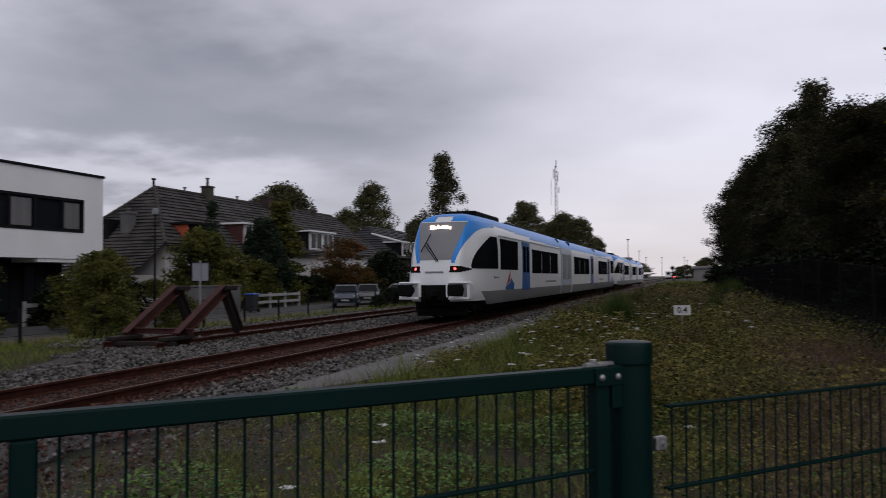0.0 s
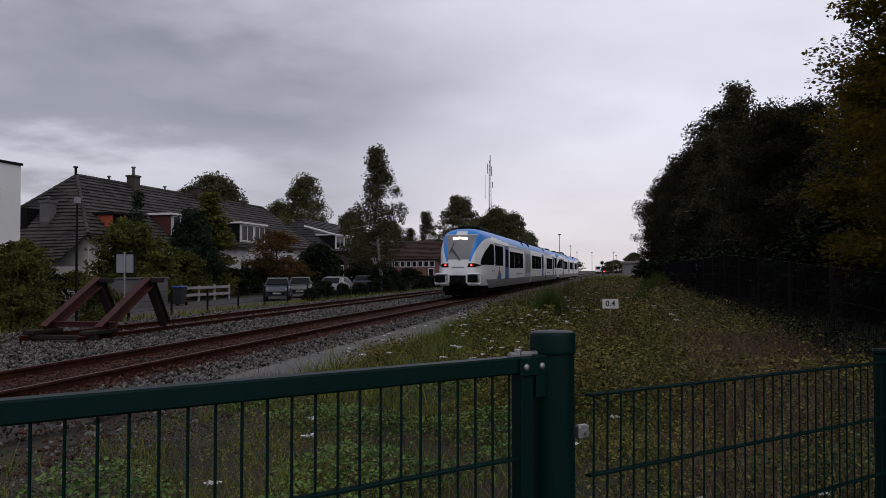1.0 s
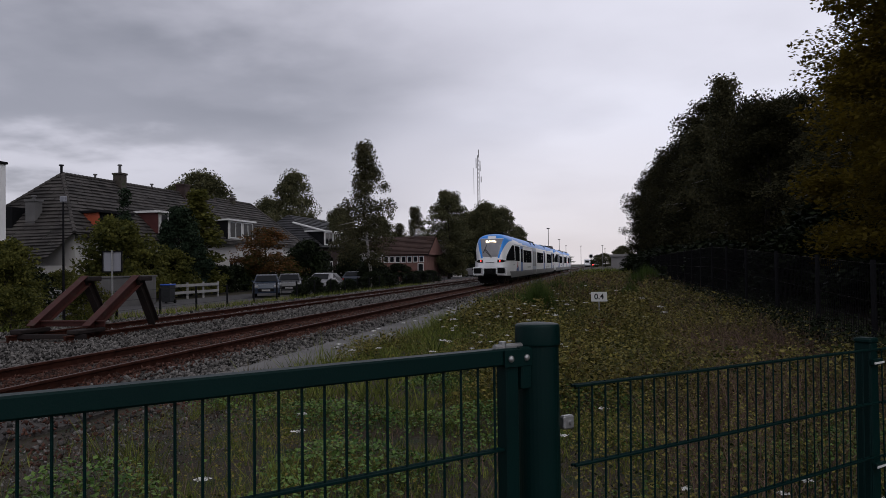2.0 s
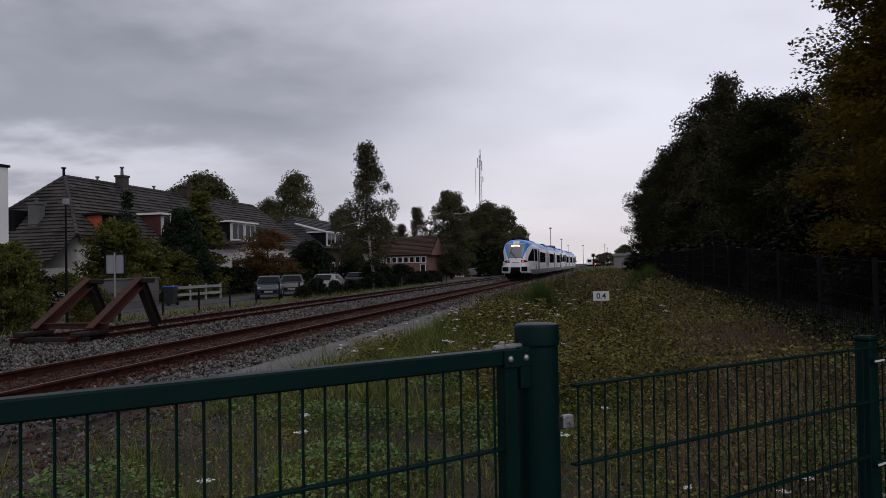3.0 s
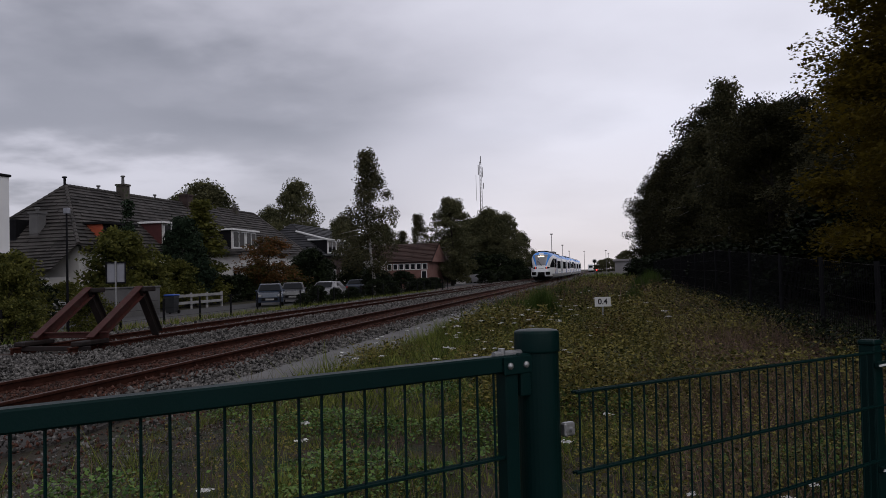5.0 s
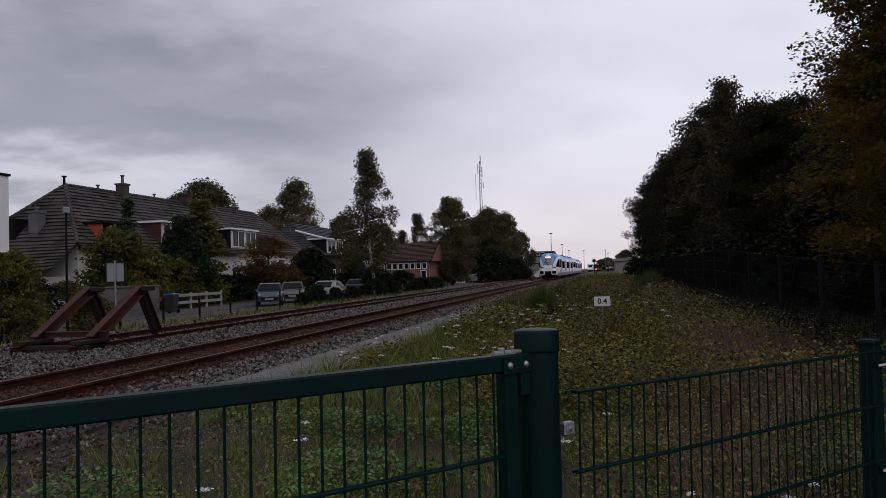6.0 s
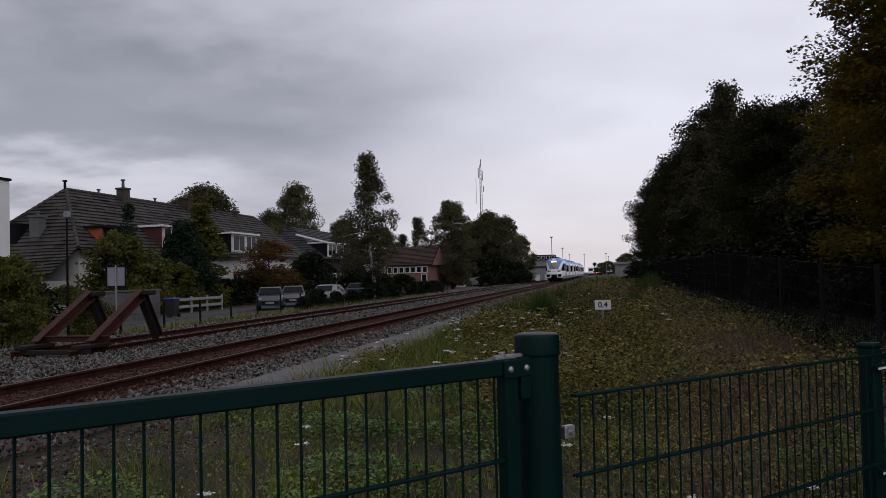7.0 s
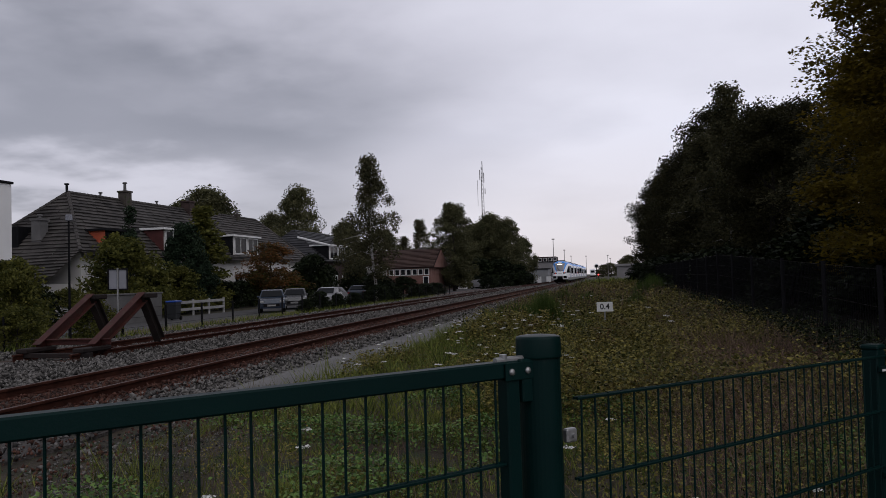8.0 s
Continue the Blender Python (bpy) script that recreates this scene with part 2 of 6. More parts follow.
M = {
    "soil": mat("soil_and_grass", (0.014, 0.013, 0.007), (0.06, 0.044, 0.027), 1.3, 0.95, 0, 0.6, 30, rust=((0.02, 0.028, 0.009), 2.5, 0.5), depth=0.03),
    "ballast": mat("ballast_bed", (0.03, 0.026, 0.024), (0.10, 0.09, 0.085), 1.5, 0.95, 0, 1.0, 25, depth=0.04),
    "path": mat("fine_grey_gravel", (0.10, 0.097, 0.095), (0.20, 0.195, 0.19), 0.9, 0.95, 0, 0.7, 90, depth=0.01),
    "asphalt": mat("street_asphalt", (0.035, 0.035, 0.036), (0.07, 0.066, 0.066), 0.6, 0.85, 0, 0.3, 80),
    "paving": mat("pinkish_brick_paving", (0.075, 0.05, 0.046), (0.14, 0.098, 0.09), 0.8, 0.9, 0, 0.4, 20),
    "stone": mat("grey_ballast_stone", (0.016, 0.015, 0.014), (0.225, 0.212, 0.20), 3, 0.9, 0, 0.5, 60, island=0.5, spec=0.2),
    "rust_stone": mat("rust_stained_stone", (0.022, 0.010, 0.007), (0.12, 0.052, 0.036), 3, 0.95, 0, 0.5, 60, island=0.4),
    "rail_side": mat("rusty_rail_steel", (0.02, 0.008, 0.006), (0.075, 0.027, 0.018), 4, 0.9, 0.0, 0.4, 40, spec=0.1),
    "rail_head": mat("dull_rail_head", (0.06, 0.034, 0.027), (0.13, 0.08, 0.066), 2, 0.6, 0.2, 0.1, 50, streak=(1, 0.05, 1), spec=0.3),
    "sleeper": mat("old_sleeper_wood", (0.03, 0.02, 0.016), (0.09, 0.06, 0.045), 3, 0.9, 0, 0.5, 30, obrand=0.3, streak=(1, 6, 6)),
    "buffer_red": mat("faded_red_brown_steel", (0.036, 0.008, 0.006), (0.066, 0.015, 0.011), 3, 0.7, 0.0, 0.4, 30, rust=((0.05, 0.022, 0.015), 7, 0.55)),
    "buffer_dark": mat("dark_rusted_steel", (0.008, 0.006, 0.006), (0.026, 0.016, 0.014), 5, 0.8, 0.2, 0.4, 30),
    "green": mat("dark_green_powder_coat", (0.0008, 0.011, 0.0105), (0.0014, 0.0165, 0.0155), 6, 0.45, 0, 0.06, 220, spec=0.12, rust=((0.008, 0.02, 0.018), 30, 0.68)),
    "steel": mat("galvanised_steel", (0.26, 0.265, 0.27), (0.42, 0.42, 0.42), 30, 0.45, 0.8, 0.1, 90),
    "white_wall": mat("white_render", (0.70, 0.70, 0.70), (0.80, 0.80, 0.80), 0.5, 0.85, 0, 0.15, 40),
    "cream_wall": mat("off_white_painted_wall", (0.45, 0.44, 0.43), (0.64, 0.62, 0.60), 0.7, 0.85, 0, 0.2, 30),
    "dark_trim": mat("anthracite_trim", (0.006, 0.006, 0.007), (0.012, 0.012, 0.014), 3, 0.7, 0, 0.05, 60, spec=0.08),
    "glass": mat("dark_window_glass", (0.008, 0.009, 0.011), (0.016, 0.018, 0.02), 0.7, 0.08, 0, 0.0, 5, spec=0.3),
    "train_glass": mat("tinted_train_glass", (0.006, 0.007, 0.008), (0.013, 0.014, 0.016), 0.7, 0.2, 0, 0.0, 5, spec=0.0),
    # white paint darkened in its colour for the shade on the planks
    "dim_white": mat("shade_toned_white_paint", (0.22, 0.22, 0.22), (0.36, 0.355, 0.35), 2, 0.7, 0, 0.15, 30),
    "curtain": mat("grey_curtain", (0.10, 0.10, 0.10), (0.18, 0.17, 0.17), 1, 0.9, 0, 0.2, 30, streak=(8, 8, 0.3)),
    "tile": mat("weathered_roof_tile", (0.013, 0.0115, 0.011), (0.078, 0.069, 0.064), 0.9, 0.8, 0, 0.5, 14, island=0.2, rust=((0.06, 0.065, 0.05), 3, 0.62)),
    "tile_dark": mat("dark_glazed_roof_tile", (0.018, 0.018, 0.02), (0.05, 0.05, 0.055), 0.9, 0.55, 0, 0.4, 14, island=0.2),
    "tile_red": mat("red_brown_roof_tile", (0.04, 0.022, 0.018), (0.085, 0.05, 0.041), 0.7, 0.8, 0, 0.4, 12, island=0.2),
    "brick": mat("red_brown_brick", (0.12, 0.055, 0.045), (0.22, 0.12, 0.10), 1.2, 0.9, 0, 0.4, 20),
    "brick_dark": mat("dark_chimney_brick", (0.02, 0.013, 0.012), (0.055, 0.032, 0.029), 2, 0.9, 0, 0.4, 20),
    "maroon": mat("maroon_boards", (0.05, 0.012, 0.012), (0.09, 0.025, 0.022), 2, 0.7, 0, 0.2, 20),
    "orange": mat("orange_red_boards", (0.32, 0.06, 0.025), (0.42, 0.09, 0.04), 2, 0.7, 0, 0.2, 20),
    "white_paint": mat("white_paint", (0.62, 0.62, 0.62), (0.76, 0.76, 0.75), 2, 0.6, 0, 0.1, 40),
    # near-black, so the litter carries the wood's shade in its colour
    "litter": mat("shaded_leaf_litter", (0.006, 0.005, 0.004), (0.022, 0.017, 0.011), 2, 0.95, 0, 0.7, 25, spec=0.1, depth=0.03),
    "bark": mat("dark_bark", (0.014, 0.011, 0.009), (0.05, 0.042, 0.035), 3, 0.95, 0, 0.8, 18, streak=(1, 1, 0.25), depth=0.03),
    "birch_bark": mat("white_birch_bark", (0.16, 0.15, 0.14), (0.50, 0.48, 0.46), 2, 0.85, 0, 0.4, 18, rust=((0.03, 0.028, 0.025), 4, 0.55), streak=(1, 1, 2)),
    # leaf colour of the wood's trees holds the shade among them
    "leaf_oak": mat("wood_shade_oak_leaves", (0.009, 0.011, 0.005), (0.05, 0.046, 0.018), 0.4, 0.7, 0, 0, 3, island=0.25, spec=0.12),
    # paler leaf colour holds the haze and open light on distant trees
    "leaf_hazy": mat("haze_paled_tree_leaves", (0.036, 0.042, 0.020), (0.145, 0.14, 0.068), 0.4, 0.7, 0, 0, 3, island=0.3, spec=0.15),
    "leaf_birch": mat("birch_leaves", (0.024, 0.028, 0.014), (0.12, 0.11, 0.056), 0.4, 0.65, 0, 0, 3, island=0.4, spec=0.12),
    "leaf_beech": mat("yellowing_beech_leaves", (0.022, 0.023, 0.004), (0.24, 0.172, 0.023), 0.45, 0.65, 0, 0, 3, island=0.12, spec=0.12),
    "leaf_yellow": mat("yellow_green_shrub_leaves", (0.036, 0.046, 0.012), (0.155, 0.15, 0.036), 0.6, 0.65, 0, 0, 3, island=0.4, spec=0.12),
    "leaf_red": mat("autumn_red_leaves", (0.036, 0.044, 0.014), (0.20, 0.085, 0.032), 0.5, 0.65, 0, 0, 3, island=0.4, spec=0.12),
    "leaf_conifer": mat("dark_conifer_needles", (0.007, 0.015, 0.009), (0.022, 0.036, 0.018), 0.6, 0.75, 0, 0, 3, island=0.35, spec=0.12),
    # dark green deepened further to stand for dim light low in the wood
    "leaf_hedge": mat("shade_deepened_hedge_leaves", (0.005, 0.009, 0.004), (0.019, 0.027, 0.009), 0.6, 0.65, 0, 0, 3, island=0.4, spec=0.12),
    "weed": mat("yellowing_weed_leaves", (0.016, 0.025, 0.007), (0.23, 0.195, 0.054), 0.5, 0.65, 0, 0, 3, island=0.5, spec=0.12, rust=((0.10, 0.058, 0.022), 0.75, 0.60)),
    "grass": mat("grass_blades", (0.022, 0.045, 0.008), (0.225, 0.25, 0.058), 0.7, 0.7, 0, 0, 3, island=0.45, spec=0.12, rust=((0.10, 0.075, 0.035), 0.9, 0.58)),
    "broom": mat("dark_green_broom_shoots", (0.02, 0.045, 0.009), (0.10, 0.145, 0.034), 1.2, 0.7, 0, 0, 3, island=0.4, spec=0.1),
    "brick_mossy": mat("mossy_dark_chimney_brick", (0.03, 0.026, 0.022), (0.085, 0.072, 0.06), 3, 0.95, 0, 0.5, 20, rust=((0.035, 0.042, 0.018), 3, 0.55)),
    "clover": mat("green_clover_leaves", (0.018, 0.055, 0.012), (0.15, 0.235, 0.06), 0.8, 0.6, 0, 0, 3, island=0.4, spec=0.15),
    "dry": mat("dry_brown_stalks", (0.07, 0.045, 0.034), (0.24, 0.165, 0.125), 0.7, 0.85, 0, 0, 3, island=0.4, spec=0.12),
    "flower": mat("white_flower_heads", (0.55, 0.55, 0.52), (0.8, 0.8, 0.78), 2, 0.8, 0, 0, 3),
    "train_white": mat("white_train_paint", (0.80, 0.81, 0.83), (0.87, 0.88, 0.90), 0.6, 0.32, 0, 0.0, 30, spec=0.5),
    "train_blue": mat("bright_blue_train_paint", (0.026, 0.25, 0.76), (0.034, 0.29, 0.84), 0.6, 0.35, 0, 0.0, 30, spec=0.25),
    "train_door": mat("deep_blue_door_paint", (0.015, 0.10, 0.36), (0.02, 0.13, 0.42), 0.8, 0.35, 0, 0.0, 30),
    "train_grey": mat("grey_skirt_paint", (0.20, 0.205, 0.21), (0.28, 0.285, 0.29), 0.8, 0.45, 0, 0.05, 30),
    "module": mat("pale_blue_grey_paint", (0.42, 0.48, 0.58), (0.50, 0.55, 0.64), 0.8, 0.4, 0, 0.0, 30),
    # grey base colour stands in for the sky reflected in the windscreen
    "screen": mat("sky_toned_windscreen", (0.20, 0.20, 0.215), (0.26, 0.26, 0.275), 0.8, 0.07, 0, 0.0, 3, spec=0.6),
    "rubber": mat("black_rubber", (0.003, 0.003, 0.003), (0.008, 0.008, 0.008), 3, 0.8, 0, 0.1, 40, spec=0.12),
    "red_paint": mat("red_mark_paint", (0.40, 0.03, 0.03), (0.5, 0.05, 0.05), 2, 0.4, 0, 0, 30),
    "tail": glow("red_tail_light", (1.0, 0.06, 0.05), 5.0),
    "lamp_white": glow("white_headlight", (1.0, 0.92, 0.85), 1.3),
    "display": glow("amber_led_display", (1.0, 0.78, 0.52), 4.0),
    "car_blue": mat("dark_blue_car_paint", (0.02, 0.03, 0.05), (0.03, 0.045, 0.07), 1, 0.25, 0.2, 0, 30, spec=0.6),
    "car_grey": mat("grey_car_paint", (0.07, 0.072, 0.076), (0.10, 0.102, 0.106), 1, 0.25, 0.4, 0, 30, spec=0.6),
    "car_white": mat("silver_car_paint", (0.20, 0.20, 0.21), (0.25, 0.25, 0.265), 1, 0.25, 0, 0, 30, spec=0.6),
    "blue_lid": mat("blue_plastic", (0.02, 0.07, 0.32), (0.03, 0.09, 0.38), 3, 0.45, 0, 0.05, 40),
    "bin": mat("dark_grey_plastic", (0.012, 0.014, 0.016), (0.025, 0.027, 0.03), 3, 0.55, 0, 0.05, 40),
    "concrete": mat("grey_concrete", (0.08, 0.078, 0.078), (0.14, 0.135, 0.135), 1, 0.9, 0, 0.3, 30),
    "sign_white": mat("white_sign_sheet", (0.62, 0.62, 0.60), (0.74, 0.74, 0.72), 3, 0.5, 0, 0, 30, rust=((0.35, 0.33, 0.29), 14, 0.66)),
    "sign_back": mat("grey_aluminium_sheet", (0.19, 0.195, 0.225), (0.26, 0.265, 0.30), 2, 0.6, 0.0, 0, 30),
    "black_text": mat("black_lettering", (0.01, 0.01, 0.01), (0.015, 0.015, 0.015), 3, 0.6, 0, 0, 30),
    "far_wall": mat("grey_far_wall", (0.16, 0.155, 0.155), (0.24, 0.23, 0.23), 0.4, 0.9, 0, 0.1, 10),
}
M["glass"].node_tree.nodes["Principled BSDF"].inputs["IOR"].default_value = 1.25


def let_light_through(m, amount):
    """Thin leaves pass some light from behind."""
    nt = m.node_tree
    b, out = nt.nodes["Principled BSDF"], nt.nodes["Material Output"]
    tr, mix = nt.nodes.new("ShaderNodeBsdfTranslucent"), nt.nodes.new("ShaderNodeMixShader")
    nt.links.new(b.inputs["Base Color"].links[0].from_socket, tr.inputs["Color"])
    mix.inputs["Fac"].default_value = amount
    nt.links.new(b.outputs[0], mix.inputs[1])
    nt.links.new(tr.outputs[0], mix.inputs[2])
    nt.links.new(mix.outputs[0], out.inputs["Surface"])


for key, amount in (("leaf_beech", 0.5), ("leaf_birch", 0.4), ("leaf_hazy", 0.35), ("leaf_oak", 0.25), ("leaf_red", 0.4), ("leaf_yellow", 0.4), ("weed", 0.12), ("grass", 0.12)):
    let_light_through(M[key], amount)


# ---- building helpers ----
def part(name, bm, material, parent=None, label="", smooth=False):
    """Links a bmesh as one mesh object under a thing or a part."""
    me = bpy.data.meshes.new(name)
    bm.to_mesh(me)
    bm.free()
    for m in material if isinstance(material, (list, tuple)) else [material]:
        me.materials.append(m)
    if smooth:
        me.shade_smooth()
    ob = new(name, me)
    ob.parent = parent
    return tagged(ob, label)


def share(name, me, m, parent=None):
    ob = new(name, me)
    ob.parent = parent
    ob.matrix_basis = m
    return ob


def thing(name, m, label, category, group="", kind=""):
    ob = new(name)
    ob.matrix_basis = m
    return tagged(ob, label, category, group, kind)


def add_box(bm, x0, x1, y0, y1, z0, z1, bevel=0.0, m=None, mi=0):
    r = bmesh.ops.create_cube(bm, size=1)
    vs = r["verts"]
    for v in vs:
        v.co = Vector(((x0 + x1) / 2 + v.co.x * (x1 - x0), (y0 + y1) / 2 + v.co.y * (y1 - y0), (z0 + z1) / 2 + v.co.z * (z1 - z0)))
    fs = list({f for v in vs for f in v.link_faces})
    for f in fs:
        f.material_index = mi
    if bevel:
        es = list({e for v in vs for e in v.link_edges})
        r = bmesh.ops.bevel(bm, geom=es, offset=bevel, segments=1, affect="EDGES")
        vs = list({v for f in r["faces"] for v in f.verts} | {v for v in vs if v.is_valid})
    if m is not None:
        bmesh.ops.transform(bm, matrix=m, verts=[v for v in vs if v.is_valid])
    return bm


def box(x0, x1, y0, y1, z0, z1, bevel=0.0, m=None):
    return add_box(bmesh.new(), x0, x1, y0, y1, z0, z1, bevel, m)


def add_rod(bm, p0, p1, r0, r1=None, n=8, caps=True):
    p0, p1 = Vector(p0), Vector(p1)
    r1 = r0 if r1 is None else r1
    d = p1 - p0
    r = bmesh.ops.create_cone(bm, cap_ends=caps, segments=n, radius1=r0, radius2=max(r1, 1e-4), depth=d.length)
    q = d.to_track_quat("Z", "Y").to_matrix().to_4x4()
    bmesh.ops.transform(bm, matrix=Matrix.Translation((p0 + p1) / 2) @ q, verts=r["verts"])
    return bm


def rod(p0, p1, r0, r1=None, n=8):
    return add_rod(bmesh.new(), p0, p1, r0, r1, n)


def poly(bm, pts, mi=0):
    f = bm.faces.new([bm.verts.new(p) for p in pts])
    f.material_index = mi
    return f


def prism(bm, pts, off, mi=0):
    """A slab: a flat outline pushed along a vector."""
    off = Vector(off)
    a = [bm.verts.new(p) for p in pts]
    b = [bm.verts.new(Vector(p) + off) for p in pts]
    n = len(pts)
    fs = [bm.faces.new(a), bm.faces.new(b[::-1])]
    for i in range(n):
        fs.append(bm.faces.new([a[i], b[i], b[(i + 1) % n], a[(i + 1) % n]]))
    for f in fs:
        f.material_index = mi
    bmesh.ops.recalc_face_normals(bm, faces=fs)
    return bm


def raw_mesh(name, verts, k, material):
    """A mesh of loose faces with k corners each, from an array of corners."""
    verts = np.asarray(verts, dtype=np.float32).reshape(-1, 3)
    n = len(verts) // k
    me = bpy.data.meshes.new(name)
    me.vertices.add(len(verts))
    me.vertices.foreach_set("co", verts.ravel())
    me.loops.add(len(verts))
    me.loops.foreach_set("vertex_index", np.arange(len(verts), dtype=np.int32))
    me.polygons.add(n)
    me.polygons.foreach_set("loop_start", np.arange(0, n * k, k, dtype=np.int32))
    me.update(calc_edges=True)
    me.materials.append(material)
    return me


def indexed_mesh(name, verts, faces, material):
    """A mesh of alike faces from arrays of corners and indices."""
    me = bpy.data.meshes.new(name)
    verts, faces = np.asarray(verts, np.float32), np.asarray(faces, np.int32)
    n, k = faces.shape
    me.vertices.add(len(verts))
    me.vertices.foreach_set("co", verts.ravel())
    me.loops.add(n * k)
    me.loops.foreach_set("vertex_index", faces.ravel())
    me.polygons.add(n)
    me.polygons.foreach_set("loop_start", np.arange(0, n * k, k, dtype=np.int32))
    me.update(calc_edges=True)
    me.materials.append(material)
    return me


def unit(v):
    return v / np.maximum(np.linalg.norm(v, axis=-1, keepdims=True), 1e-6)


def leaves(rng, centres, size, droop=0.0, flat=0.0, long=1.6):
    """Leaf-shaped faces (four corners, pointed) at the centres."""
    n = len(centres)
    a = rng.normal(size=(n, 3))
    a[:, 2] = a[:, 2] * (1 - flat) - droop
    a = unit(a)
    b = unit(np.cross(a, rng.normal(size=(n, 3)) + np.array([0, 0, flat * 3])))
    s = size * rng.uniform(0.6, 1.35, (n, 1))
    w = s / long
    c = centres
    return np.stack([c - a * s, c + b * w, c + a * s, c - b * w], axis=1)


def ground_z(x, y):
    x = np.asarray(x, dtype=float)
    z = np.interp(x, [-1e5, -60, -19, -16.5, -15.9, -5.7, -4.6, -3.9, -3.2, 1e5], [-0.4, -0.4, -0.4, -0.20, -0.17, -0.17, -0.11, -0.03, 0.0, 0.0])
    return z


# ---- ground, street and track bed ----
def build_ground():
    xs = np.unique(np.concatenate([np.linspace(-3000, -70, 10), np.linspace(-60, 30, 150), np.linspace(40, 3000, 10)]))
    ys = np.unique(np.concatenate([np.linspace(-3000, -20, 8), np.linspace(-10, 60, 110), np.linspace(64, 260, 40), np.linspace(300, 4000, 12)]))
    gx, gy = np.meshgrid(xs, ys, indexing="ij")
    z = ground_z(gx, gy)
    bump = np.array([[noise.noise((a * 0.35, b * 0.35, 3.0)) for b in ys] for a in xs])
    z = z + np.where(gx > -4.6, bump * 0.06, np.where(gx < -16.8, bump * 0.05 - 0.03, 0))
    n, k = gx.shape
    idx = np.arange(n * k).reshape(n, k)
    quads = np.stack([idx[:-1, :-1], idx[1:, :-1], idx[1:, 1:], idx[:-1, 1:]], -1).reshape(-1, 4)
    me = indexed_mesh("ground", np.stack([gx, gy, z], -1).reshape(-1, 3), quads, M["soil"])
    me.shade_smooth()
    tagged(new("ground", me), "rough grassy ground beside the railway", "ground", kind="structure")


def strip(name, left, right, ys, z, material, label, category, wob=0.0):
    """A thin slab along the track between two edges that may wander."""
    bm = bmesh.new()
    rows = []
    for i, y in enumerate(ys):
        a, b = left(y) + wob * noise.noise((y * 0.7, 0, 1)), right(y) + wob * noise.noise((y * 0.9, 5, 1))
        rows.append([bm.verts.new((a, y, z - 0.25)), bm.verts.new((a, y, z)), bm.verts.new(((a + b) / 2, y, z + 0.01)), bm.verts.new((b, y, z)), bm.verts.new((b, y, z - 0.25))])
    for p, q in zip(rows, rows[1:]):
        for i in range(4):
            bm.faces.new([p[i], q[i], q[i + 1], p[i + 1]])
    bmesh.ops.recalc_face_normals(bm, faces=bm.faces)
    ob = part(name, bm, material)
    return tagged(ob, label, category, kind="structure")


NEAR_X, FAR_X, RAIL_Z = -8.12, -12.62, 0.055
VEER = 0.010     # the line bears slightly to the left
TURN = math.degrees(math.atan(VEER))


def line_x(x, y):
    return x - VEER * y


build_ground()
long_ys = list(np.linspace(-12, 60, 80)) + list(np.linspace(66, 600, 40))
strip("track_bed", lambda y: line_x(float(np.interp(y, [7.5, 10.5, 15.8, 17.7], [-10.6, -11.5, -14.2, -15.4])), y), lambda y: line_x(-5.68, y), long_ys, -0.125, M["ballast"], "grey crushed-stone ballast bed under two tracks", "ballast", 0.15)
PATH_Y, PATH_X = [-12, 5.3, 9.6, 13.2, 20.9, 31.5, 36], [-5.0, -4.95, -4.8, -4.55, -4.8, -5.45, -5.8]
strip("gravel_path", lambda y: -6.1 - VEER * y, lambda y: float(np.interp(y, [8.5, 9.8, 11.7, 13.2, 20.9, 31.5, 36], [-6.0, -5.5, -4.8, -4.5, -4.8, -5.45, -6.2])), list(np.linspace(8.5, 36, 60)), -0.088, M["path"], "flat grey gravel path beside the ballast", "path", 0.22)
strip("road", lambda y: -26.5, lambda y: -20.5, long_ys, -0.36, M["asphalt"], "dark asphalt street behind the railway", "road")
strip("pavement", lambda y: -20.3, lambda y: -18.2, long_ys, -0.30, M["paving"], "pinkish brick pavement along the street", "pavement", 0.05)


# ---- railway ----
def rail_mesh(y0, y1):
    prof = [(-0.07, 0), (0.07, 0), (0.07, 0.012), (0.012, 0.03), (0.012, 0.115), (0.036, 0.128), (0.036, 0.155), (0.026, 0.165), (-0.026, 0.165), (-0.036, 0.155), (-0.036, 0.128), (-0.012, 0.115), (-0.012, 0.03), (-0.07, 0.012)]
    bm = bmesh.new()
    a = [bm.verts.new((x, y0, z - 0.165)) for x, z in prof]
    b = [bm.verts.new((x, y1, z - 0.165)) for x, z in prof]
    n = len(prof)
    for i in range(n):
        f = bm.faces.new([a[i], b[i], b[(i + 1) % n], a[(i + 1) % n]])
        f.material_index = 1 if i == 7 else 0
    bm.faces.new(a[::-1]), bm.faces.new(b)
    bmesh.ops.recalc_face_normals(bm, faces=bm.faces)
    me = bpy.data.meshes.new("rail")
    bm.to_mesh(me)
    bm.free()
    me.materials.append(M["rail_side"]), me.materials.append(M["rail_head"])
    return me


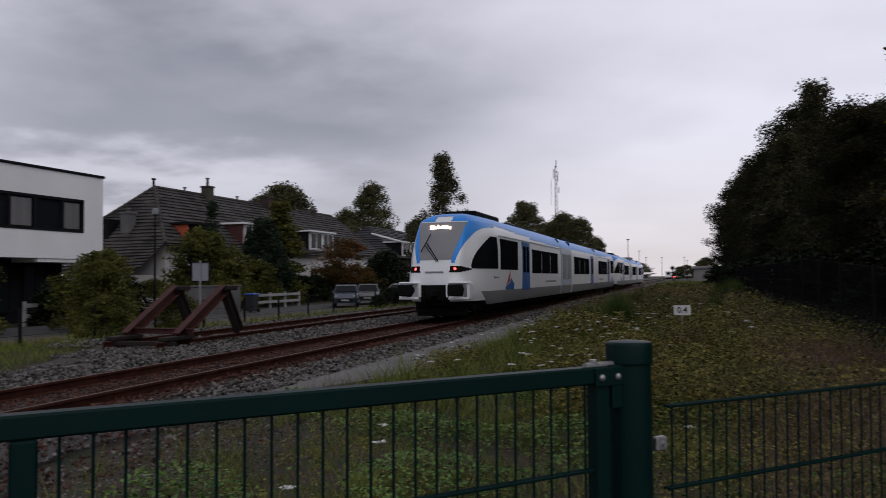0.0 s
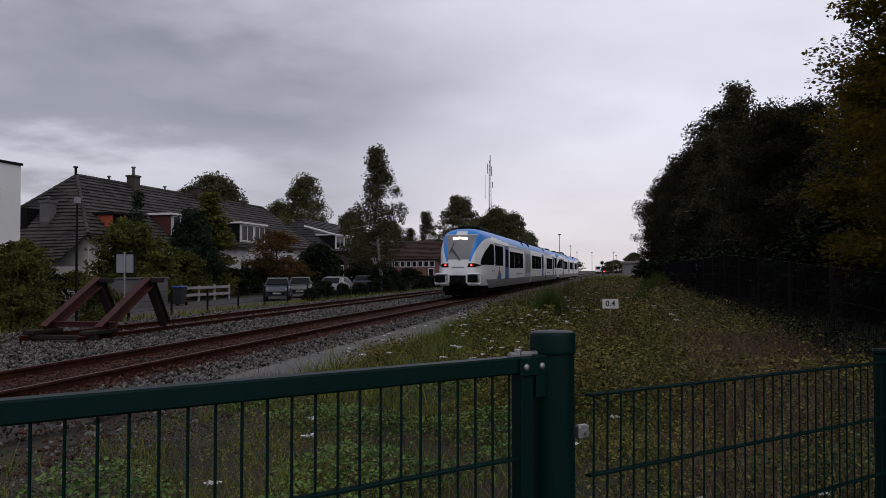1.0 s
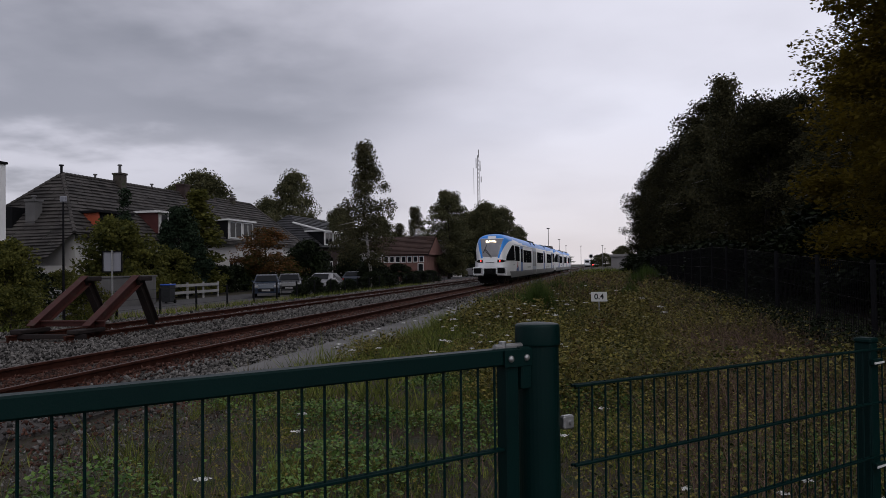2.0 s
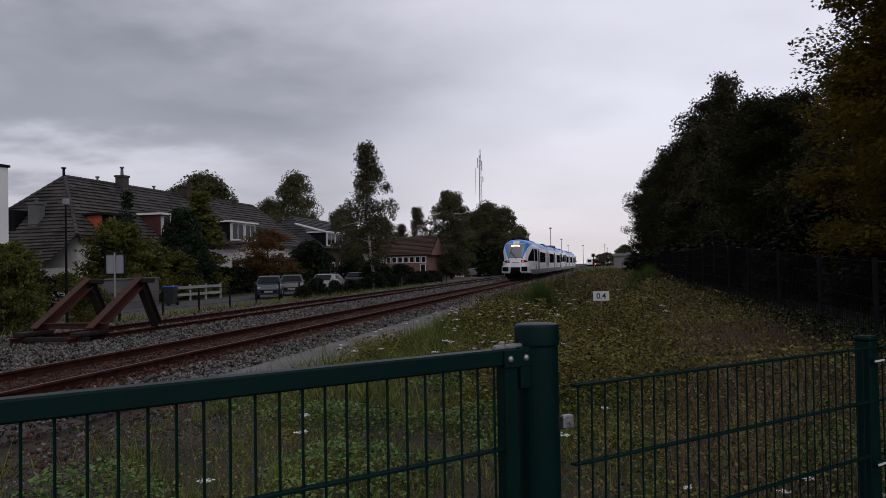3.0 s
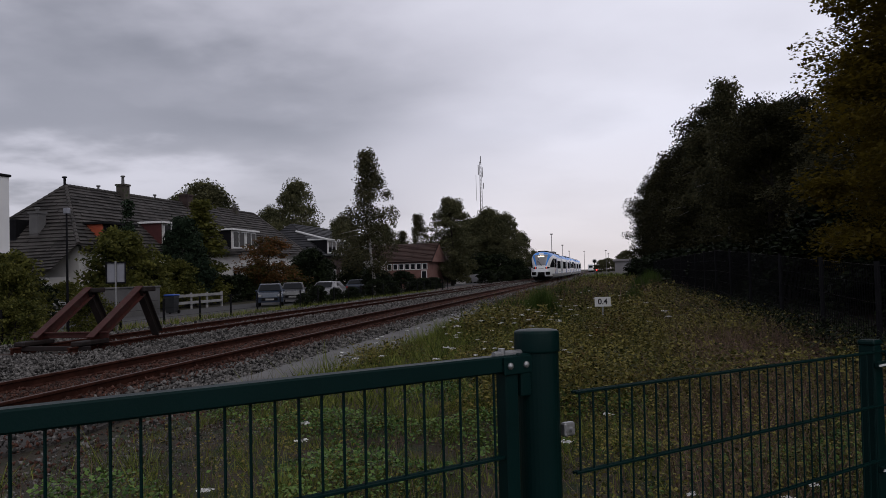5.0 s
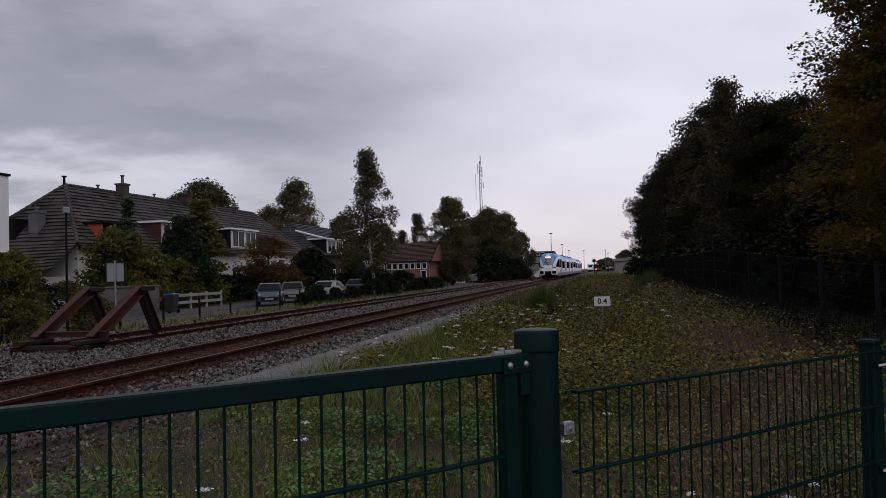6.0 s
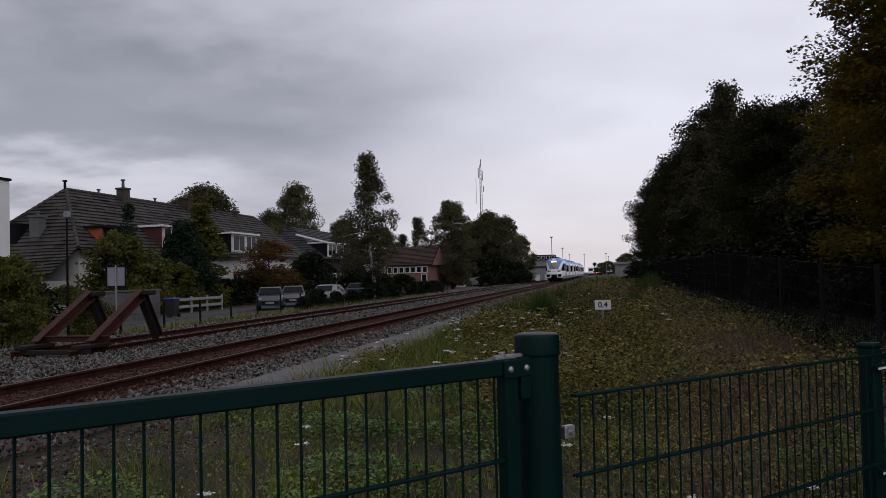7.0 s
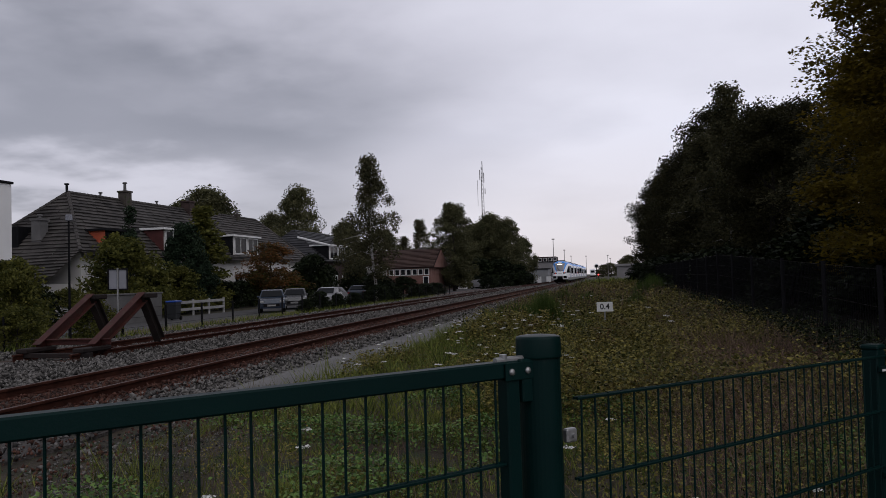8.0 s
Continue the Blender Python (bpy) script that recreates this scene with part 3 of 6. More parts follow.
def build_track(name, x, y0, y1, sl0, sl1, label):
    tr = thing(name, pose(x, 0, RAIL_Z, 0, 0, TURN), label, "railway track", "railway tracks")
    me = rail_mesh(y0, y1)
    share("rail", me, pose(-0.7525, 0, 0), tr)
    share("rail", me, pose(0.7525, 0, 0), tr)
    sl = box(-1.28, 1.28, -0.12, 0.12, -0.30, -0.167, 0.012)
    sm = bpy.data.meshes.new("sleeper")
    sl.to_mesh(sm)
    sl.free()
    sm.materials.append(M["sleeper"])
    fb = bmesh.new()
    add_box(fb, -0.045, 0.045, -0.06, 0.06, -0.167, -0.135, 0.006)
    fm = bpy.data.meshes.new("rail_clip")
    fb.to_mesh(fm)
    fb.free()
    fm.materials.append(M["rail_side"])
    rng = random.Random(4)
    y = sl0
    while y < sl1:
        s = share("sleeper", sm, pose(rng.uniform(-0.03, 0.03), y, rng.uniform(0.0, 0.012), 0, 0, rng.uniform(-0.8, 0.8)), tr)
        if y < 30:
            for e in (-0.8575, -0.6475, 0.6475, 0.8575):
                share("rail_clip", fm, pose(e, 0, 0), s)
        y += 0.62
    return tr


build_track("railway_track", NEAR_X, -12, 600, -3, 80, "rusty rails on dark sleepers, the running line")
build_track("railway_track", FAR_X, 15.0, 600, 15.3, 80, "rusty siding rails that end at a buffer stop")


def stones(name, count_fn, rng, material, label, zones):
    """Crushed stones strewn over strips (x0, x1, y0, y1, per square metre, size, height)."""
    base = np.array([(1, 0, -0.2), (-0.3, 0.9, -0.3), (-0.8, -0.5, -0.2), (0.1, -0.2, 0.75), (0.25, 0.2, -0.7)])
    tri = np.array([(0, 1, 3), (1, 2, 3), (2, 0, 3), (1, 0, 4), (2, 1, 4), (0, 2, 4)])
    vs, fs, k = [], [], 0
    for x0, x1, y0, y1, dens, size, h in zones:
        n = int((x1 - x0) * (y1 - y0) * dens)
        c = np.stack([rng.uniform(x0, x1, n), rng.uniform(y0, y1, n), rng.uniform(-0.4, 1, n) * h], -1)
        c = np.stack([1.07 * c[:, 0] - VEER * 1.07 * c[:, 1], 1.07 * c[:, 1], c[:, 2] + np.where(c[:, 0] > -5.2, ground_z(1.07 * c[:, 0], 0), -0.105)], -1)
        s = 1.07 * size * rng.uniform(0.55, 1.5, (n, 1, 1)) * rng.uniform(0.7, 1.3, (n, 1, 3))
        q = rng.normal(size=(n, 4))
        q /= np.linalg.norm(q, axis=1, keepdims=True)
        w, x, y, z = q.T
        R = np.stack([1 - 2 * (y * y + z * z), 2 * (x * y - w * z), 2 * (x * z + w * y), 2 * (x * y + w * z), 1 - 2 * (x * x + z * z), 2 * (y * z - w * x), 2 * (x * z - w * y), 2 * (y * z + w * x), 1 - 2 * (x * x + y * y)], -1).reshape(n, 3, 3)
        p = np.einsum("nij,nkj->nki", R, (base[None] + rng.normal(0, 0.12, (n, 5, 3))) * s) + c[:, None]
        vs.append(p.reshape(-1, 3))
        fs.append((tri[None] + (k + np.arange(n) * 5)[:, None, None]).reshape(-1, 3))
        k += n * 5
    me = indexed_mesh(name, np.concatenate(vs), np.concatenate(fs), material)
    tagged(new(name, me), label, "ballast", kind="stuff")


rng = np.random.default_rng(5)
grey, rusty = [], []
for y0, y1, d, s in ((7, 14, 330, 0.032), (14, 22, 230, 0.034), (22, 34, 120, 0.04), (34, 60, 45, 0.055), (60, 110, 14, 0.08)):
    if y0 < 14:
        grey += [(-10.3, -8.75, y0, y1, d, s, 0.05), (-10.9, -10.3, 9, y1, d * 0.6, s, 0.03), (-12.4, -10.9, 12.2, y1, d * 0.6, s, 0.03), (-6.4, -5.35, y0, y1, d * 1.2, s, 0.06)]
        rusty += [(-8.2, -7.1, y0, y1, d * 0.8, s * 0.9, 0.02), (-8.75, -8.4, y0, y1, d * 0.7, s, 0.03), (-6.9, -6.15, y0, y1, d * 0.9, s, 0.04)]
        continue
    grey += [(-11.2, -8.75, y0, y1, d, s, 0.05), (-6.4, -5.35, y0, y1, d * 1.2, s, 0.06), (-14.6, -13.1, y0, y1, d * 0.6, s, 0.04), (-12.6, -11.6, y0, y1, d * 0.5, s, 0.0)]
    rusty += [(-8.2, -7.1, y0, y1, d * 0.8, s * 0.9, 0.02), (-8.75, -8.4, y0, y1, d * 0.7, s, 0.03), (-6.9, -6.15, y0, y1, d * 0.9, s, 0.04), (-11.35, -10.9, y0, y1, d * 0.5, s, 0.03)]
grey += [(-4.9, -2.9, 2.6, 7.5, 330, 0.009, 0.006), (-4.9, -3.4, 2.6, 8.5, 60, 0.018, 0.01)]
rusty += [(-6.4, -4.3, 2.5, 9.5, 120, 0.022, 0.02), (-4.6, -3.5, 2.5, 9.0, 50, 0.014, 0.01)]
grey += [(-6.6, -4.6, 4.0, 9.5, 60, 0.026, 0.03), (-5.4, -4.6, 9.5, 22, 35, 0.022, 0.025)]
stones("ballast_stones", None, rng, M["stone"], "loose grey crushed stones between the tracks", grey)
stones("rusty_stones", None, rng, M["rust_stone"], "rust-brown crushed stones between the rails", rusty)


def build_buffer_stop():
    b = thing("buffer_stop", pose(FAR_X, 0, RAIL_Z, 0, 0, TURN) @ Matrix.Scale(1.07, 4), "faded red steel buffer stop at the siding's end", "buffer stop")
    for s in (-0.7033, 0.7033):
        def beam(p, q, w, h):
            d = Vector(q) - Vector(p)
            bm = bmesh.new()
            # an I-section: two flanges and a web
            add_box(bm, -w / 2, w / 2, 0, d.length, h / 2 - 0.02, h / 2)
            add_box(bm, -w / 2, w / 2, 0, d.length, -h / 2, -h / 2 + 0.02)
            add_box(bm, -0.012, 0.012, 0, d.length, -h / 2 + 0.02, h / 2 - 0.02)
            bmesh.ops.transform(bm, matrix=Matrix.Translation(p) @ d.to_track_quat("Y", "Z").to_matrix().to_4x4(), verts=bm.verts)
            return bm
        part("strut", beam((s, 14.75, 0.06), (s, 16.62, 1.14), 0.19, 0.24), M["buffer_red"], b)
        part("front_post", beam((s, 17.3, 0.04), (s, 16.62, 1.14), 0.18, 0.22), M["buffer_dark"], b, "dark rusted upright")
        part("foot_shoe", box(s - 0.14, s + 0.14, 14.25, 15.2, 0.0, 0.10, 0.02), M["buffer_dark"], b, "dark clamped rail shoe")
        part("head", box(s - 0.16, s + 0.16, 16.5, 17.0, 1.10, 1.22, 0.02), M["buffer_dark"], b, "dark bolted head plate")
    part("cross_beam", add_box(box(-0.95, 0.95, 15.0, 15.04, 0.12, 0.26, 0.004), -0.95, 0.95, 14.93, 15.0, 0.235, 0.255), M["buffer_red"], b)
    part("ground_rail", box(-0.9, 0.95, 14.3, 14.42, -0.10, 0.0, 0.01), M["buffer_dark"], b)


build_buffer_stop()


# ---- the gate and mesh fence close by ----
GATE_O, GATE_A = (-0.194, 1.906), 48.7


def build_gate():
    at = pose(GATE_O[0], GATE_O[1], 0, 0, 0, GATE_A)
    post = thing("gate_post", at, "round dark green powder-coated gate post", "fence post")
    part("shaft", rod((0, 0, 0), (0, 0, 1.315), 0.052, n=32), M["green"], post, smooth=False)
    cap = bmesh.new()
    prof = [(0.0530, 1.300), (0.0555, 1.3005), (0.0558, 1.306), (0.0552, 1.3465), (0.0545, 1.350), (0.052, 1.3525), (0.046, 1.354), (0.02, 1.3565), (0.0, 1.357)]
    ring = [[cap.verts.new((r * math.cos(a * math.tau / 32), r * math.sin(a * math.tau / 32), z)) for a in range(32)] for r, z in prof[:-1]]
    for p, q in zip(ring, ring[1:]):
        for i in range(32):
            cap.faces.new([p[i], p[(i + 1) % 32], q[(i + 1) % 32], q[i]])
    cap.faces.new(ring[-1])
    part("cap", cap, M["green"], post, "domed plastic cap", smooth=True)
    gate = thing("gate", at @ pose(0, 0, 0, 0, 0.25, 0), "dark green steel gate with thin vertical bars", "gate")
    end = -2.6
    part("top_rail", box(end, -0.085, -0.02, 0.02, 1.26, 1.30, 0.004), M["green"], gate)
    part("bottom_rail", box(end, -0.085, -0.02, 0.02, 0.08, 0.12, 0.004), M["green"], gate)
    for x0, x1 in ((-0.125, -0.0855), (-1.318, -1.278), (end - 0.04, end)):
        part("stile", box(x0, x1, -0.02, 0.02, 0.12 if x0 > end - 0.02 else 0.08, 1.2595 if x0 > end - 0.02 else 1.30, 0.004), M["green"], gate)
    bar = rod((0, 0, 0.12), (0, 0, 1.26), 0.003, n=6)
    me = bpy.data.meshes.new("bar")
    bar.to_mesh(me)
    bar.free()
    me.materials.append(M["green"])
    x = -0.147
    while x > end + 0.03:
        if abs(x + 1.298) > 0.03:
            share("bar", me, pose(x, 0, 0), gate)
        x -= 0.05
    for z in (0.24, 0.44, 0.64, 0.855, 1.06):
        for s in (-0.0065, 0.0065):
            part("cross_wire", rod((end, s, z), (-0.125, s, z), 0.0042, n=6), M["green"], gate)
    hinge = part("hinge", add_box(box(-0.082, -0.05, -0.026, 0.02, 1.20, 1.302, 0.003), -0.135, -0.045, -0.028, -0.0215, 1.255, 1.298, 0.002), M["green"], gate)
    part("hinge_pin", add_rod(rod((-0.145, 0.0, 1.302), (-0.06, 0.0, 1.302), 0.008, n=10), (-0.12, 0, 1.30), (-0.12, 0, 1.316), 0.009, n=8), M["steel"], gate, "galvanised hinge pin")
    for x in (-0.118, -0.068):
        bolt = bmesh.new()
        bmesh.ops.create_uvsphere(bolt, u_segments=14, v_segments=8, radius=0.0085)
        bmesh.ops.transform(bolt, matrix=pose(x, -0.029, 1.276) @ Matrix.Diagonal((1, 0.7, 1, 1)), verts=bolt.verts)
        part("bolt", bolt, M["steel"], gate, "bright domed bolt head", smooth=True)


def build_panels():
    at = pose(GATE_O[0], GATE_O[1], 0, 0, 0, GATE_A)
    post = thing("fence_post", at @ pose(1.70, 0.0, 0), "dark green square steel fence post", "fence post", "fence posts by the gate")
    part("shaft", box(-0.03, 0.03, -0.03, 0.03, 0.0, 1.185, 0.004), M["green"], post)
    part("cap", box(-0.033, 0.033, -0.033, 0.033, 1.1851, 1.205, 0.006), M["green"], post)
    for z in (1.105, 0.72, 0.3):
        part("clip", box(-0.036, 0.036, -0.046, -0.0302, z, z + 0.022, 0.002), M["green"], post)
        part("clip_strap", box(-0.036, 0.036, -0.050, -0.0462, z + 0.005, z + 0.012), M["white_paint"], post, "white strip along the clip")
    copy_thing(post, at @ pose(4.2, 0.0, 0))
    for k, (x0, x1) in enumerate(((0.075, 1.72), (1.72, 4.22))):
        fence = thing("mesh_fence", at @ (pose(0, -0.038, 0) if k else pose(0, -0.025, 0.033, 0, 1.1, 0)), "dark green welded double-wire mesh fence panel", "fence", "mesh fence panels")
        wire = rod((0, 0, 0.03), (0, 0, 1.165), 0.003, n=6)
        me = bpy.data.meshes.new("wire")
        wire.to_mesh(me)
        wire.free()
        me.materials.append(M["green"])
        x = x0 + 0.02
        while x < x1 - 0.005:
            share("wire", me, pose(x, 0, 0), fence)
            x += 0.05
        for z in (0.16, 0.36, 0.56, 0.76, 0.96, 1.16):
            for s in (-0.006, 0.006):
                part("cross_wire", rod((x0, s, z), (x1, s, z), 0.0042, n=6), M["green"], fence)
    clamp = thing("fence_clamp", at @ pose(0.064, -0.03, 1.105), "galvanised clamp holding the mesh to the post", "clamp")
    part("plate", box(-0.014, 0.022, -0.010, 0.010, -0.017, 0.017, 0.004), M["steel"], clamp)
    part("screw", rod((0.006, -0.0101, 0), (0.006, -0.017, 0), 0.006, n=10), M["steel"], clamp)


build_gate()
build_panels()


# ---- kilometre sign and small things by the line ----
def build_km_sign():
    s = thing("kilometre_sign", pose(-0.30, 18.0, 0), "small white kilometre sign on a thin post", "sign")
    part("post", rod((0, 0.02, -0.1), (0, 0.02, 0.66), 0.02, n=10), M["steel"], s)
    plate = box(-0.18, 0.18, -0.01, 0.0, 0.63, 0.85, 0.004)
    part("plate", plate, M["sign_white"], s)
    cu = bpy.data.curves.new("number", "FONT")
    cu.body, cu.size, cu.align_x, cu.align_y, cu.extrude = "0.4", 0.18, "CENTER", "CENTER", 0.002
    cu.offset = 0.003
    tmp = new("number", cu)
    bpy.context.view_layer.update()
    me = bpy.data.meshes.new_from_object(tmp)
    bpy.data.objects.remove(tmp)
    me.materials.clear()
    me.materials.append(M["black_text"])
    ob = share("number", me, pose(0, -0.0135, 0.74, 90, 0, 0), s)
    tagged(ob, "black digits")
    s.matrix_basis = pose(-0.30, 18.0, 0, 0, 0, 4)


build_km_sign()


# ---- the train ----
def curve(v, xs, ys):
    """A smooth line through the given knots."""
    xs, ys = np.asarray(xs, float), np.asarray(ys, float)
    if v <= xs[0] or v >= xs[-1]:
        return float(np.interp(v, xs, ys))
    i = int(np.searchsorted(xs, v)) - 1
    sec = np.diff(ys) / np.diff(xs)
    def slope(k):
        if k == 0 or k == len(xs) - 1:
            return sec[min(k, len(sec) - 1)]
        p, q = sec[k - 1], sec[k]
        return 0.0 if p * q <= 0 else 2 * p * q / (p + q)
    h = xs[i + 1] - xs[i]
    t = (v - xs[i]) / h
    return float((1 + 2 * t) * (1 - t) ** 2 * ys[i] + t * (1 - t) ** 2 * h * slope(i) + t * t * (3 - 2 * t) * ys[i + 1] + t * t * (t - 1) * h * slope(i + 1))


CAR = 18.4


def nose_front(z):
    return curve(z, [0.4, 0.8, 1.25, 2.05, 2.8, 3.4, 3.62, 3.76, 3.86], [0.25, 0.06, 0.0, 0.14, 0.56, 1.05, 1.4, 1.95, 3.4])


def half_width(z):
    return curve(z, [0.4, 0.6, 1.0, 2.4, 2.9, 3.2, 3.45, 3.62, 3.75, 3.82, 3.86], [1.30, 1.38, 1.45, 1.46, 1.43, 1.36, 1.22, 1.02, 0.72, 0.4, 0.02])


def outline(z, u):
    """The plan outline of the end car at height z; u runs 0 at the nose's middle to 1 at its rear end."""
    s0, wm = nose_front(z), half_width(z)
    wf = min(curve(z, [0.5, 1.2, 2.0, 3.4], [0.92, 1.02, 0.98, 0.98]), wm * 0.8)
    us = [0, 0.12, 0.22, 0.28, 0.34, 0.44, 0.56, 0.66, 0.78, 1.0]
    xs = [0, 0.5 * wf, 0.82 * wf, 0.92 * wf, wf, wf + 0.50 * (wm - wf), wf + 0.86 * (wm - wf), wm, wm + 1e-4, wm + 2e-4]
    ss = [s0, s0 + 0.04, s0 + 0.13, s0 + 0.24, s0 + 0.42, s0 + 1.0, s0 + 1.9, s0 + 3.4, max(6.9, s0 + 3.7), CAR]
    return curve(u, us, xs), curve(u, us, ss)


ZS = list(np.linspace(0.5, 3.4, 110)) + [3.44, 3.48, 3.52, 3.56, 3.60, 3.64, 3.68, 3.71, 3.74, 3.77, 3.80, 3.82, 3.84, 3.855, 3.86]
US = list(np.linspace(0, 0.34, 40)) + list(np.linspace(0.345, 0.66, 84)) + [0.70, 0.74, 0.78, 0.85, 0.92, 1.0]
GRID = [[outline(z, u) for u in US] for z in ZS]


def skin(test, off=0.0, sides=(1, -1)):
    """Part of the end car's skin, where test(x, s, z) holds, lifted by off."""
    bm = bmesh.new()
    got = {}
    def vert(i, j, sg):
        key = (i, j, sg if j else 1)
        if key not in got:
            x, s = GRID[i][j]
            jn = min(j + 1, len(US) - 1); jp = max(j - 1, 0)
            tx, ts = GRID[i][jn][0] - GRID[i][jp][0], GRID[i][jn][1] - GRID[i][jp][1]
            ln = math.hypot(tx, ts) or 1
            got[key] = bm.verts.new((sg * (x + off * ts / ln), s - off * tx / ln, ZS[i] + (off if ZS[i] > 3.3 else 0)))
        return got[key]
    for i in range(len(ZS) - 1):
        for j in range(len(US) - 1):
            x = (GRID[i][j][0] + GRID[i + 1][j + 1][0]) / 2
            s = (GRID[i][j][1] + GRID[i + 1][j + 1][1]) / 2
            if test(x, s, (ZS[i] + ZS[i + 1]) / 2):
                for sg in sides:
                    a = [vert(i, j, sg), vert(i, j + 1, sg), vert(i + 1, j + 1, sg), vert(i + 1, j, sg)]
                    if len(set(a)) > 2:
                        bm.faces.new(a if sg > 0 else a[::-1])
    return bm


def screen_half(z):
    return float(np.interp(z, [2.05, 3.42], [0.56, 0.86]))


def end_car(train, flip, length):
    T = pose(0, 0, 0) if not flip else pose(0, length, 0, 0, 0, 180)
    def add(name, bm, material, parent, label="", smooth=False):
        if parent is None:
            bmesh.ops.transform(bm, matrix=T, verts=bm.verts)
            return part(name, bm, material, train, label, smooth)
        bmesh.ops.transform(bm, matrix=T, verts=bm.verts)
        return part(name, bm, material, parent, label, smooth)
    body = add("car_body", skin(lambda x, s, z: z > 0.98), M["train_white"], None, "glossy white rounded car body", True)
    add("skirt", skin(lambda x, s, z: z <= 0.98 and s > 1.3 + (0.98 - z) * 1.6), M["train_grey"], body, "grey lower skirt", True)
    for sg in (1, -1):
        add("bumper", skin(lambda x, s, z: z <= 0.98 and z > 0.66 and s <= 1.3 + (0.98 - z) * 1.6 and x > 0.5, 0.0, (sg,)), M["train_white"], body, "", True)
    add("plough", skin(lambda x, s, z: z <= 0.98 and s <= 1.3 + (0.98 - z) * 1.6 and (z <= 0.66 or x <= 0.5), -0.06), M["rubber"], body, "black underframe front", True)
    add("windscreen", skin(lambda x, s, z: 2.08 < z < 3.42 and x < screen_half(z) and s < 1.6, 0.012), M["screen"], body, "windscreen with the sky's grey reflection in its colour", True)
    for sg in (1, -1):
        add("blue_pillar", skin(lambda x, s, z: 1.96 < z <= 3.42 and screen_half(z) <= x < curve(z, [1.96, 2.5, 2.95, 3.2, 3.42], [0.66, 0.84, 1.02, 1.17, 1.42]) and s < 3.4, 0.009, (sg,)), M["train_blue"], body, "bright blue paint", True)
    add("blue_roof", skin(lambda x, s, z: (z > 3.42 and not (z < 3.66 and x < 0.30 and s < 1.7)) or (z > 3.12 and s > 2.2 and z > 3.46 - 0.028 * (s - 1.25)), 0.009), M["train_blue"], body, "bright blue roof edge", True)
    for sg in (1, -1):
        add("cab_window", skin(lambda x, s, z: 1.78 < z < 2.95 and x > 1.03 and s < 3.2 and s > 0.75 + 1.7 * max(0.0, (z - 1.78) / 1.17) ** 2.0, 0.012, (sg,)), M["train_glass"], body, "dark curved cab side window", True)
    for sg in (1, -1):
        add("lamp_housing", skin(lambda x, s, z: 1.62 < z < 1.88 and x > 0.52 and s < 0.75 and abs(z - 1.75) < 0.115 * min(1.0, (1.16 - x) / 0.32) and x < 1.14, 0.012, (sg,)), M["rubber"], body, "black lamp housing", True)
    for sg in (1, -1):
        lamp = bmesh.new()
        bmesh.ops.create_uvsphere(lamp, u_segments=16, v_segments=10, radius=0.085)
        x, s = outline(1.78, 0.19)
        bmesh.ops.transform(lamp, matrix=pose(sg * 0.67, s + 0.0, 1.74) @ Matrix.Diagonal((1, 0.5, 1, 1)), verts=lamp.verts)
        add("tail_light", lamp, M["tail"], body, "glowing red tail light", True)
        bufr = add_rod(rod((sg * 0.875, 0.12, 1.05), (sg * 0.875, -0.42, 1.05), 0.10, n=12), (sg * 0.875, 0.1, 1.05), (sg * 0.875, -0.1, 1.05), 0.15, n=12)
        add_box(bufr, sg * 0.875 - 0.27, sg * 0.875 + 0.27, -0.47, -0.40, 0.86, 1.24, 0.04)
        add("buffer", bufr, M["rubber"], body, "black rectangular buffer")
        horn = add_box(box(sg * 0.875 - 0.36, sg * 0.875 + 0.36, -0.12, 0.35, 1.255, 1.33, 0.03), sg * 0.875 - 0.36, sg * 0.875 + 0.36, -0.12, 0.35, 0.72, 0.81, 0.03)
        add_box(horn, sg * 0.49 - 0.045, sg * 0.49 + 0.045, -0.12, 0.35, 0.805, 1.26, 0.02)
        add_box(horn, sg * 1.20 - 0.05, sg * 1.20 + 0.05, -0.04, 0.45, 0.805, 1.26, 0.02)
        add("buffer_surround", horn, M["train_white"], body, "white moulded buffer surround")
        # side windows and door, lightly proud of the skin
        def pane(name, y0, y1, z0, z1, material, parent, deep=0.012, label=""):
            bm = box(1.43, 1.452 + deep, y0, y1, z0, z1, 0.02)
            if sg < 0:
                bmesh.ops.transform(bm, matrix=Matrix.Diagonal((-1, 1, 1, 1)), verts=bm.verts)
                bmesh.ops.reverse_faces(bm, faces=bm.faces)
            return add(name, bm, material, parent, label)
        pane("side_window", 3.6, 6.8, 1.74, 2.92, M["train_glass"], body)
        door = pane("door", 7.65, 9.35, 0.92, 2.98, M["train_door"], body, 0.010, "deep blue passenger door")
        pane("door_pane", 7.85, 8.44, 1.65, 2.80, M["train_glass"], door, 0.018)
        pane("door_pane", 8.56, 9.15, 1.65, 2.80, M["train_glass"], door, 0.018)
        for a in (9.85, 12.35, 14.85):
            pane("side_window", a, a + 2.44, 1.62, 2.72, M["train_glass"], body)
        pane("roof_line", 3.4, CAR - 0.1, 3.0, 3.03, M["module"], body, 0.0, "thin drip rail under the roof")
        add("red_mark", prism(bmesh.new(), [(sg * 1.462, 4.5, 1.12), (sg * 1.462, 5.15, 1.30), (sg * 1.462, 5.35, 1.78)], (sg * 0.006, 0, 0)), M["red_paint"], body, "red swoosh mark")
